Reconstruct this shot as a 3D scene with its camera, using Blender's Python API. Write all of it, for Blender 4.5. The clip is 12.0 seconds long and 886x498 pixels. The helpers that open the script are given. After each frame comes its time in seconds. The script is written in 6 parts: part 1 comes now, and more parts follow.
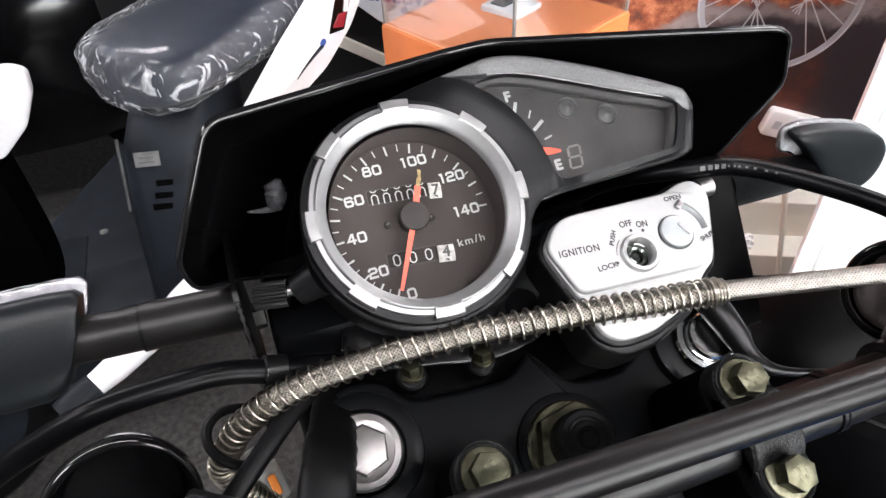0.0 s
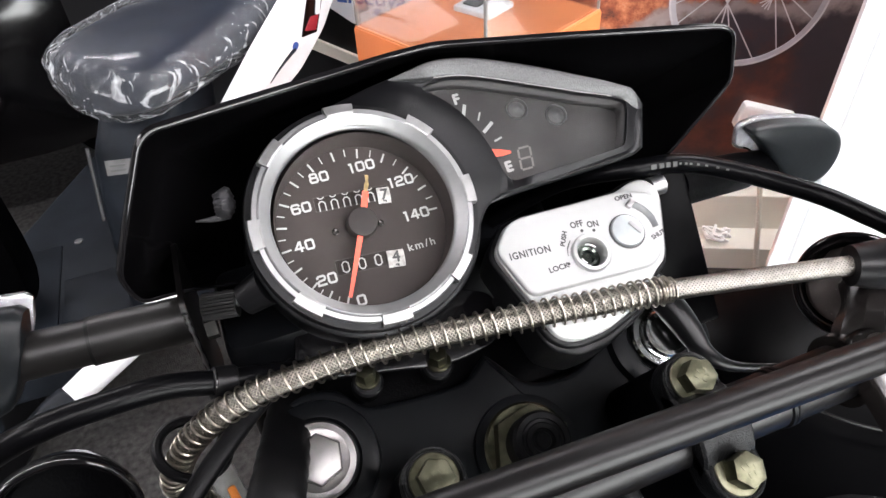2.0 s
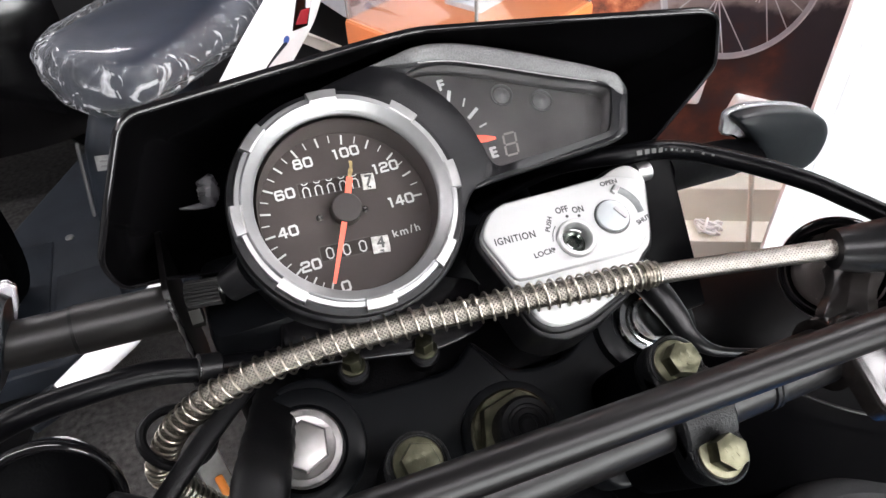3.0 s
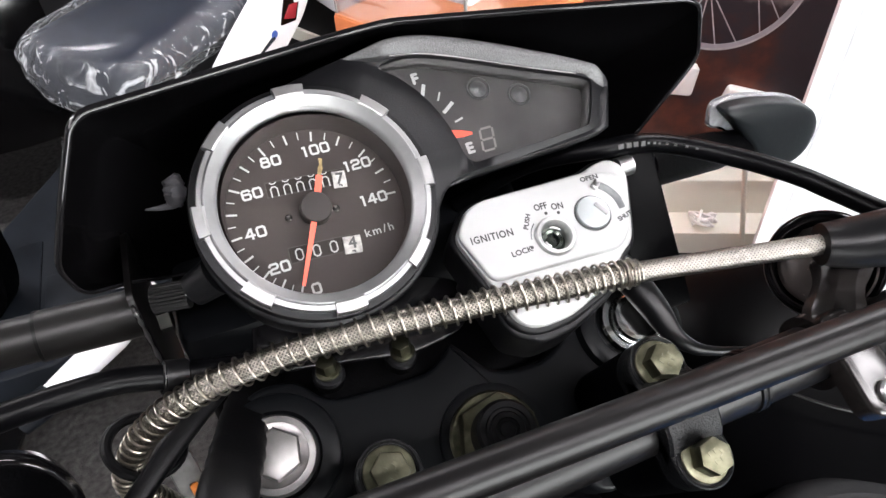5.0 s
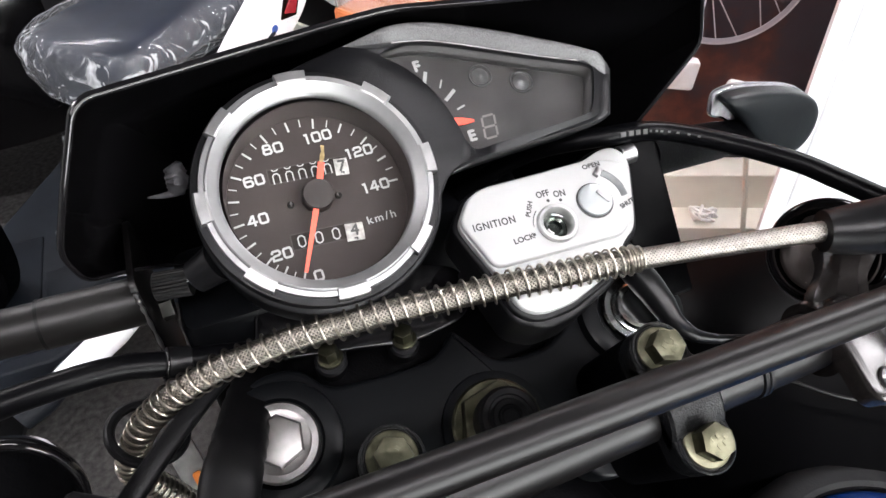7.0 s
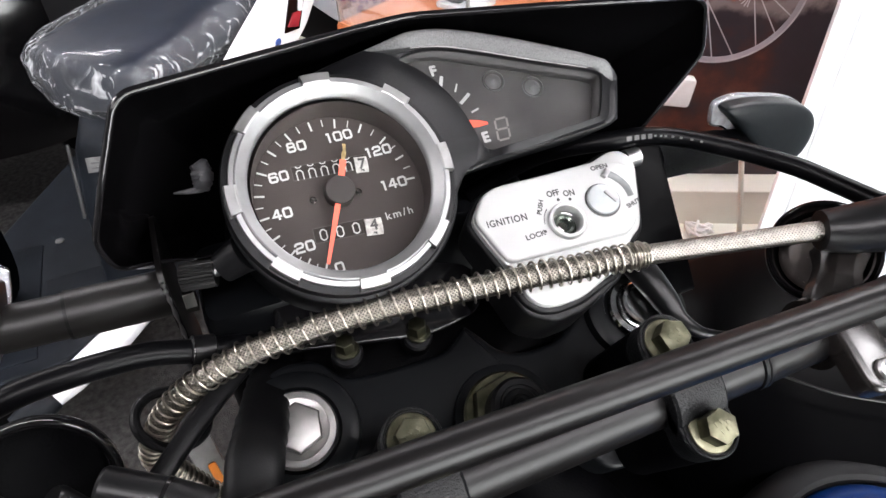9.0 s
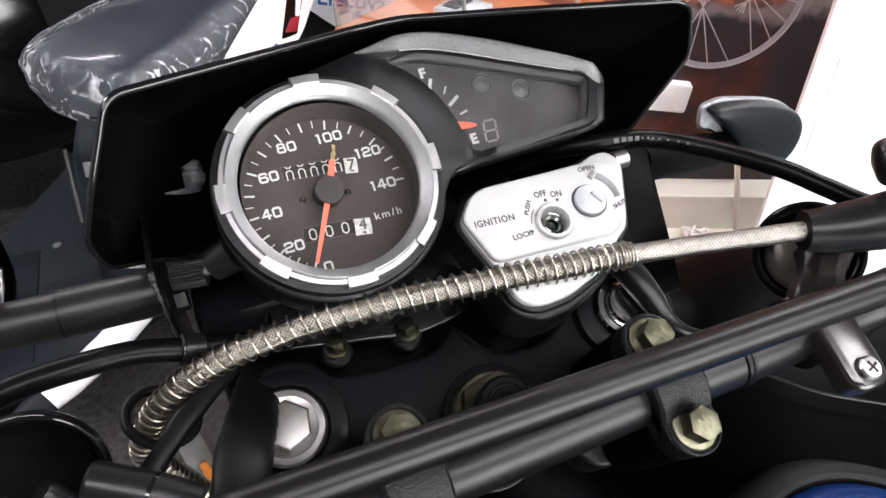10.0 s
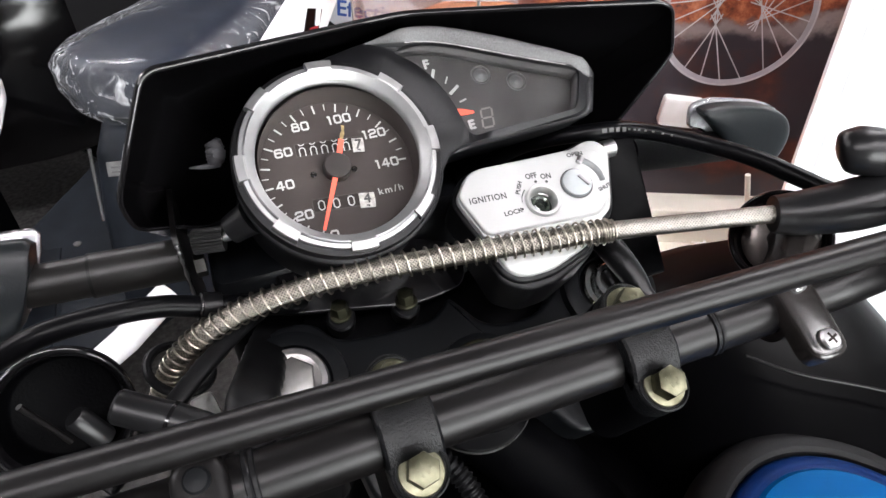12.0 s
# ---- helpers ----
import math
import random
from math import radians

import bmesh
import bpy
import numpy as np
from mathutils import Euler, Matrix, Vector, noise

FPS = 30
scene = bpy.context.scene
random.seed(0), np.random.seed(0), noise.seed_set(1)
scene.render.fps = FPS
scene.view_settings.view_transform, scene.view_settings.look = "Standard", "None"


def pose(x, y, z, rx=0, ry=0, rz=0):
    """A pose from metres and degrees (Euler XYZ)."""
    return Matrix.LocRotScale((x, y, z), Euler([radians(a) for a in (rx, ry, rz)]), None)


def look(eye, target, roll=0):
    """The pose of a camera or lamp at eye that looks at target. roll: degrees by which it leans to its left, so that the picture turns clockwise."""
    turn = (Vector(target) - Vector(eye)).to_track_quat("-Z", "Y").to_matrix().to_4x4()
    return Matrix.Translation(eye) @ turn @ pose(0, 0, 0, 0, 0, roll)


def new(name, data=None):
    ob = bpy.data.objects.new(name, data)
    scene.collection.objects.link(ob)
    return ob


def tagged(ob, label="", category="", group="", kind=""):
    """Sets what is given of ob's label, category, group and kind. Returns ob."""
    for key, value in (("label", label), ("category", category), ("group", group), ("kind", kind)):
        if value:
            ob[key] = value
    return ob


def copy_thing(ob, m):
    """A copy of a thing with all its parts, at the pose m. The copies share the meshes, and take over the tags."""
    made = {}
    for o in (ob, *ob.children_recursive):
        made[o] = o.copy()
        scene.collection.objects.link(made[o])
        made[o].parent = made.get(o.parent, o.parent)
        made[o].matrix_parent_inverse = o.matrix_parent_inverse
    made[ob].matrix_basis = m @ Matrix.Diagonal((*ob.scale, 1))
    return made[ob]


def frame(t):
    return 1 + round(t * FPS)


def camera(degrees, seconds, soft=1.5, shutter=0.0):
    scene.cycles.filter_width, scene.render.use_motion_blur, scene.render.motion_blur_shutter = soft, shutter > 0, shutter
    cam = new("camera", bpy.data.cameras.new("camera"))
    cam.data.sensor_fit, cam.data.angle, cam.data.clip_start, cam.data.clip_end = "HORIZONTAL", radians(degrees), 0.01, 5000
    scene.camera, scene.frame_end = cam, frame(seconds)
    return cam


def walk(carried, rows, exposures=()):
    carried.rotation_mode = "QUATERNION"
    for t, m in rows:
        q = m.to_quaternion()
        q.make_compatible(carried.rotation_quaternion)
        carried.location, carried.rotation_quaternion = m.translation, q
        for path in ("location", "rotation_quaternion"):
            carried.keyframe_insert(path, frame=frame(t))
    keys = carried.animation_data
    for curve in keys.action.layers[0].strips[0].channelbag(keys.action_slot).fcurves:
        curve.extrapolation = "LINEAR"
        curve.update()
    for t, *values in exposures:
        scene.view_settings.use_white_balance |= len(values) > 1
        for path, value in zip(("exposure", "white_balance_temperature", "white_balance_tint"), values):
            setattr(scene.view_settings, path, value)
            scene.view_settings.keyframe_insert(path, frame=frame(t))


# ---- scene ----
cam = camera(67.10, 12.0)
PATH = [
    (0, (0.01716, 0.00261, 1.40047), (0.13144, 0.36011, 1.07011), -3.10),
    (0.5, (0.02161, 0.00513, 1.39940), (0.14164, 0.35998, 1.06823), -2.91),
    (1, (0.02492, 0.00430, 1.40151), (0.14768, 0.36042, 1.07272), -3.04),
    (1.5, (0.02719, 0.00213, 1.40180), (0.15136, 0.35852, 1.07382), -3.11),
    (2, (0.03109, 0.00007, 1.39989), (0.15606, 0.35369, 1.06923), -3.38),
    (2.5, (0.03232, -0.00186, 1.39890), (0.15730, 0.34971, 1.06606), -3.57),
    (3, (0.03362, -0.00338, 1.39640), (0.16166, 0.34673, 1.06319), -3.27),
    (3.5, (0.03774, -0.00156, 1.39398), (0.16668, 0.34624, 1.05870), -3.28),
    (5.5, (0.04457, 0.00093, 1.39036), (0.17305, 0.34690, 1.05302), -3.77),
    (6, (0.04317, 0.00061, 1.38883), (0.17054, 0.34536, 1.04982), -3.86),
    (6.5, (0.04346, 0.00012, 1.38869), (0.17100, 0.34468, 1.04956), -3.88),
    (8.5, (0.03284, -0.00801, 1.39032), (0.16676, 0.34088, 1.05815), -2.83),
    (9, (0.02995, -0.01087, 1.39087), (0.16484, 0.33977, 1.06094), -2.77),
    (9.5, (0.03097, -0.01290, 1.39212), (0.16669, 0.33927, 1.06416), -2.68),
    (10, (0.03231, -0.01629, 1.39107), (0.16935, 0.33643, 1.06425), -2.59),
    (10.5, (0.02879, -0.02517, 1.39286), (0.16462, 0.33150, 1.06984), -2.47),
    (11, (0.02700, -0.03599, 1.39301), (0.16255, 0.32429, 1.07390), -2.33),
    (11.5, (0.03038, -0.04344, 1.39266), (0.16380, 0.31739, 1.07329), -2.35),
    (12, (0.02754, -0.04780, 1.39340), (0.15812, 0.31518, 1.07529), -2.10),
]
walk(cam, [(t, look(eye, target, roll)) for t, eye, target, roll in PATH])

# ---- world and light: a closed showroom lit by ceiling panels ----
world = bpy.data.worlds.new("world")
scene.world = world
world.use_nodes = True
world.node_tree.nodes["Background"].inputs[0].default_value = (0.8, 0.85, 0.9, 1)
world.node_tree.nodes["Background"].inputs[1].default_value = 0.05
scene.view_settings.exposure = 1.41
PANEL_POWER = 15.0
WINDOW_GLOW = 8.0


# ---- materials ----
def material(name, color, rough=0.5, metal=0.0, grain=0.0, grain_size=900.0, vary=0.15, vary_size=25.0,
             coat=0.0, rough_vary=0.08, spec=0.5, tint=None):
    """A node material: two scales of variation in colour and roughness, and a fine relief."""
    m = bpy.data.materials.new(name)
    m.use_nodes = True
    nt = m.node_tree
    b = nt.nodes["Principled BSDF"]
    b.inputs["Metallic"].default_value = metal
    b.inputs["Coat Weight"].default_value = coat
    b.inputs["Coat Roughness"].default_value = 0.05
    b.inputs["Specular IOR Level"].default_value = spec
    geo = nt.nodes.new("ShaderNodeNewGeometry")
    big = nt.nodes.new("ShaderNodeTexNoise")
    big.inputs["Scale"].default_value = vary_size
    big.inputs["Detail"].default_value = 5
    fine = nt.nodes.new("ShaderNodeTexNoise")
    fine.inputs["Scale"].default_value = grain_size
    fine.inputs["Detail"].default_value = 3
    for n in (big, fine):
        nt.links.new(geo.outputs["Position"], n.inputs["Vector"])
    ramp = nt.nodes.new("ShaderNodeMapRange")
    ramp.inputs["From Min"].default_value, ramp.inputs["From Max"].default_value = 0.3, 0.7
    nt.links.new(big.outputs["Fac"], ramp.inputs["Value"])
    mix = nt.nodes.new("ShaderNodeMix")
    mix.data_type = "RGBA"
    other = tint or color
    mix.inputs[6].default_value = (*[c * (1 - vary) for c in color], 1)
    mix.inputs[7].default_value = (*[min(1, c * (1 + vary)) for c in other], 1)
    nt.links.new(ramp.outputs[0], mix.inputs[0])
    nt.links.new(mix.outputs[2], b.inputs["Base Color"])
    rr = nt.nodes.new("ShaderNodeMapRange")
    rr.inputs["To Min"].default_value = max(0.02, rough - rough_vary)
    rr.inputs["To Max"].default_value = min(1, rough + rough_vary)
    nt.links.new(fine.outputs["Fac"], rr.inputs["Value"])
    nt.links.new(rr.outputs[0], b.inputs["Roughness"])
    if grain:
        bump = nt.nodes.new("ShaderNodeBump")
        bump.inputs["Strength"].default_value = grain
        bump.inputs["Distance"].default_value = 0.6 / grain_size
        nt.links.new(fine.outputs["Fac"], bump.inputs["Height"])
        nt.links.new(bump.outputs[0], b.inputs["Normal"])
    return m


def glow(name, color, strength):
    m = bpy.data.materials.new(name)
    m.use_nodes = True
    b = m.node_tree.nodes["Principled BSDF"]
    b.inputs["Base Color"].default_value = (0.8, 0.8, 0.8, 1)
    b.inputs["Emission Color"].default_value = (*color, 1)
    b.inputs["Emission Strength"].default_value = strength
    return m


def clear(name, tint=(1, 1, 1), rough=0.02, ior=1.45, wrinkle=0.0, scale=30.0, gain=1.0, ridged=False, crease=0.0):
    """A thin clear sheet: it lets light straight through and mirrors by Fresnel. crease: how white the highlights
    painted on its folds are.
    """
    m = bpy.data.materials.new(name)
    m.use_nodes = True
    nt = m.node_tree
    nt.nodes.remove(nt.nodes["Principled BSDF"])
    see, gloss = nt.nodes.new("ShaderNodeBsdfTransparent"), nt.nodes.new("ShaderNodeBsdfGlossy")
    see.inputs[0].default_value = (*tint, 1)
    gloss.inputs["Roughness"].default_value = rough
    fres = nt.nodes.new("ShaderNodeFresnel")
    fres.inputs[0].default_value = ior
    fac = fres.outputs[0]
    if gain != 1.0:
        mul = nt.nodes.new("ShaderNodeMath")
        mul.operation, mul.use_clamp = "MULTIPLY", True
        mul.inputs[1].default_value = gain
        nt.links.new(fres.outputs[0], mul.inputs[0])
        fac = mul.outputs[0]
    mix = nt.nodes.new("ShaderNodeMixShader")
    nt.links.new(fac, mix.inputs[0])
    nt.links.new(see.outputs[0], mix.inputs[1])
    nt.links.new(gloss.outputs[0], mix.inputs[2])
    nt.links.new(mix.outputs[0], nt.nodes["Material Output"].inputs[0])
    if wrinkle:
        tex, bump = nt.nodes.new("ShaderNodeTexNoise"), nt.nodes.new("ShaderNodeBump")
        tex.inputs["Scale"].default_value, tex.inputs["Detail"].default_value = scale, 4
        tex.inputs["Distortion"].default_value = 1.2
        if ridged:
            tex.noise_type = "RIDGED_MULTIFRACTAL"
            tex.inputs["Distortion"].default_value = 0.5
            tex.inputs["Offset"].default_value = 1.0
        stretch = nt.nodes.new("ShaderNodeMapping")
        stretch.inputs["Rotation"].default_value[2] = 0.6
        stretch.inputs["Scale"].default_value = (0.3, 2.0, 0.9)
        bump.inputs["Strength"].default_value, bump.inputs["Distance"].default_value = wrinkle, 0.02
        geo = nt.nodes.new("ShaderNodeNewGeometry")
        nt.links.new(geo.outputs["Position"], stretch.inputs["Vector"])
        nt.links.new(stretch.outputs[0], tex.inputs["Vector"])
        nt.links.new(tex.outputs["Fac"], bump.inputs["Height"])
        for n in (gloss, fres):
            nt.links.new(bump.outputs[0], n.inputs["Normal"])
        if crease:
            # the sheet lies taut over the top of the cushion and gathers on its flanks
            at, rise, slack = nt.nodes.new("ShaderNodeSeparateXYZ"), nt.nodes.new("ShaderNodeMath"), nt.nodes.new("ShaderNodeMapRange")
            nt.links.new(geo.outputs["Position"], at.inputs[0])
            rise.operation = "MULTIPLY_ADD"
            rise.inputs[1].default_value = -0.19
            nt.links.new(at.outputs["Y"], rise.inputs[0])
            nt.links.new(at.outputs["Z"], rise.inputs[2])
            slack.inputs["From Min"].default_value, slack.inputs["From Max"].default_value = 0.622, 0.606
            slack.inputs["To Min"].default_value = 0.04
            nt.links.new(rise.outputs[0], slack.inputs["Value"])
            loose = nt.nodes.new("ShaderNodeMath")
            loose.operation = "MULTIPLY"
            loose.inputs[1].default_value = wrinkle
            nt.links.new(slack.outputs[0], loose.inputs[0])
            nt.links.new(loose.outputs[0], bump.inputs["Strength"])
            highlight_at = nt.nodes.new("ShaderNodeMath")
            highlight_at.operation = "MULTIPLY"
            nt.links.new(slack.outputs[0], highlight_at.inputs[0])
            # white diffuse streaks painted along the folds as their highlights
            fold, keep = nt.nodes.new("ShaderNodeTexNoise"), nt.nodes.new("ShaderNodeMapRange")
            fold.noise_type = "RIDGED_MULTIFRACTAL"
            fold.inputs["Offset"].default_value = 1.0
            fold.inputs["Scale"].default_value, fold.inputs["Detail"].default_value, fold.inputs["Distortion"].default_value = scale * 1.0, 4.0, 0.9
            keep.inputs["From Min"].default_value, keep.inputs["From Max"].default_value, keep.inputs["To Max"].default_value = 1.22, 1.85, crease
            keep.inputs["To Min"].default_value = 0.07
            white, highlit = nt.nodes.new("ShaderNodeBsdfDiffuse"), nt.nodes.new("ShaderNodeMixShader")
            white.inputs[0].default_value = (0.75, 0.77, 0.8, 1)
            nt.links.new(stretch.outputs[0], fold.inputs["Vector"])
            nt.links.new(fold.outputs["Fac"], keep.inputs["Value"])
            nt.links.new(keep.outputs[0], highlight_at.inputs[1])
            nt.links.new(highlight_at.outputs[0], highlit.inputs[0])
            nt.links.new(mix.outputs[0], highlit.inputs[1])
            nt.links.new(white.outputs[0], highlit.inputs[2])
            nt.links.new(highlit.outputs[0], nt.nodes["Material Output"].inputs[0])
    return m


MOULDED = material("moulded black plastic", (0.0035, 0.0035, 0.004), 0.38, grain=0.4, grain_size=1800, vary=0.2, spec=0.17)
HOOD = material("grained black plastic", (0.0048, 0.0048, 0.0056), 0.4, grain=0.35, grain_size=2000, vary=0.3, spec=0.22)
# pale speckle in the colour stands in for sparkle off the real grain
RIMGRAIN = material("coarse grained edge with painted sparkle", (0.019, 0.019, 0.020), 0.34, grain=0.6, grain_size=1700, vary=0.9, vary_size=1500, spec=0.6)
GLOSSY = material("gloss black plastic", (0.0034, 0.0032, 0.0036), 0.12, vary=0.3, rough_vary=0.03, spec=0.4)
SATIN = material("satin black paint", (0.0024, 0.0021, 0.0022), 0.37, vary=0.25, rough_vary=0.02, spec=0.205)
CAST = material("black painted casting", (0.0026, 0.0029, 0.0034), 0.34, grain=0.08, grain_size=2400, vary=0.25, spec=0.11)
WRINKLE = material("black wrinkle paint", (0.0028, 0.0030, 0.0034), 0.34, grain=0.9, grain_size=1250, vary=0.25, spec=0.18)
RUBBER = material("black rubber", (0.003, 0.003, 0.0034), 0.4, grain=0.2, grain_size=1200, vary=0.3, spec=0.13)
STALK = material("dark rubber stalk", (0.0070, 0.0065, 0.0062), 0.40, grain=0.12, grain_size=1600, vary=0.25, spec=0.30)
SHEEN = material("smooth black rubber", (0.0042, 0.0042, 0.0046), 0.33, grain=0.1, grain_size=1400, vary=0.3, spec=0.22)
CABLE = material("black cable sheath", (0.002, 0.002, 0.0024), 0.32, grain=0.12, grain_size=1600, vary=0.3, spec=0.085)
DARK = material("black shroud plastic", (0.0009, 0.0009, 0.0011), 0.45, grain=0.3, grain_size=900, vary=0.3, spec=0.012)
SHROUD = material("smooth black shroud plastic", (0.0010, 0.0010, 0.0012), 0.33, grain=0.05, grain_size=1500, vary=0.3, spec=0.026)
SILVER = material("satin silver metal", (0.36, 0.36, 0.36), 0.39, 1.0, grain=0.12, grain_size=2500, vary=0.1)
BEZEL = material("brushed silver bezel", (0.285, 0.285, 0.288), 0.50, 1.0, grain=0.15, grain_size=2600, vary=0.14, vary_size=70, rough_vary=0.05)
TABS = material("matt silver tab", (0.27, 0.27, 0.27), 0.46, 1.0, grain=0.2, grain_size=2500, vary=0.12, vary_size=120)
PLATE = material("silver painted plate", (0.385, 0.39, 0.385), 0.50, 0.25, grain=0.2, grain_size=3500, vary=0.05)
CHROME = material("chromed steel", (0.36, 0.36, 0.36), 0.33, 1.0, vary=0.08, rough_vary=0.0)
ZINC = material("olive zinc-plated steel", (0.082, 0.080, 0.050), 0.38, 1.0, grain=0.10, grain_size=1500, vary=0.3, tint=(0.115, 0.113, 0.079), vary_size=220)
ALLOY = material("machined alloy", (0.23, 0.222, 0.218), 0.38, 1.0, grain=0.1, grain_size=1500, vary=0.15, vary_size=160)
SPRING = material("spring steel", (0.42, 0.385, 0.33), 0.30, 1.0, vary=0.15, vary_size=300, rough_vary=0.03)
DIAL = material("dark brown dial", (0.034, 0.0272, 0.0255), 0.6, vary=0.12, vary_size=60, spec=0.15)
INK = material("white dial print", (0.36, 0.36, 0.355), 0.6, vary=0.06, vary_size=300)
DRUM = material("white counter drum", (0.33, 0.32, 0.30), 0.5, vary=0.35, vary_size=420)
PIT = material("dark counter opening", (0.022, 0.0172, 0.0160), 0.6, vary=0.2, spec=0.1)
NEEDLE = material("orange-red needle", (0.75, 0.09, 0.05), 0.5, vary=0.08)
BRASS = material("tarnished brass", (0.3, 0.22, 0.10), 0.4, 0.7, vary=0.3, vary_size=400)
PRINT = material("black print", (0.03, 0.03, 0.03), 0.5, vary=0.1)
MARK = material("grey sheath print", (0.05, 0.05, 0.05), 0.6, vary=0.2, vary_size=500)
LCD = material("pale segment print", (0.16, 0.15, 0.14), 0.6, vary=0.1)
LAMP_CUP = material("grey lamp cup", (0.05, 0.05, 0.05), 0.3, vary=0.3, vary_size=300)
GLASS = clear("instrument glass", ior=1.42)
LENS = clear("clear lamp lens", tint=(0.95, 0.96, 0.97), ior=1.5, wrinkle=0.05, scale=90, gain=1.4, rough=0.15)
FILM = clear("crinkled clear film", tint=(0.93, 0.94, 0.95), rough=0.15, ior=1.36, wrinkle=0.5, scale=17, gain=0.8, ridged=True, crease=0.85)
BLUE = material("metallic blue paint", (0.0002, 0.05, 0.165), 0.5, 0.0, vary=0.1, coat=0.0, grain=0.05, grain_size=3000, spec=0.04)
DEEPBLUE = material("deep blue paint", (0.0004, 0.010, 0.055), 0.4, vary=0.15, spec=0.06)
WHITE = material("white bodywork paint", (0.74, 0.74, 0.75), 0.25, vary=0.02, coat=0.5)
SEAT = material("black-blue vinyl", (0.0070, 0.0112, 0.0225), 0.5, grain=0.4, grain_size=600, vary=0.2)
GREY = material("dark scooter plastic", (0.0090, 0.0112, 0.0152), 0.5, grain=0.4, grain_size=700, vary=0.35, vary_size=14, spec=0.16)
ORANGE = material("orange card", (0.62, 0.17, 0.05), 0.55, vary=0.1, vary_size=8)
PALE = material("pale orange card", (0.60, 0.20, 0.075), 0.45, vary=0.1, vary_size=8)
PAPER = material("white paper", (0.88, 0.88, 0.87), 0.6, vary=0.04)
SIGN = material("grey-white board", (0.6, 0.63, 0.66), 0.5, vary=0.06)
NAVY = material("blue print", (0.03, 0.08, 0.3), 0.5, vary=0.1)
BANNER = material("white banner cloth", (0.70, 0.72, 0.74), 0.6, vary=0.03)
WALL = material("grey wall paint", (0.22, 0.22, 0.22), 0.7, grain=0.2, grain_size=200, vary=0.05, vary_size=3)
CEILING = material("dark grey ceiling", (0.10, 0.10, 0.105), 0.8, vary=0.05, vary_size=4)
CARPET = material("grey carpet", (0.055, 0.053, 0.052), 0.95, grain=1.0, grain_size=260, vary=0.45, vary_size=60, spec=0.1)
RED = material("red lamp plastic", (0.25, 0.02, 0.028), 0.2, vary=0.1)
AMBER = material("amber plastic", (0.8, 0.25, 0.04), 0.3, vary=0.1)
RIMPRINT = material("silver rim print", (0.42, 0.40, 0.44), 0.5, vary=0.15, vary_size=12)
SILVERPRINT = material("light spoke print", (0.55, 0.53, 0.55), 0.5, vary=0.25, vary_size=20)


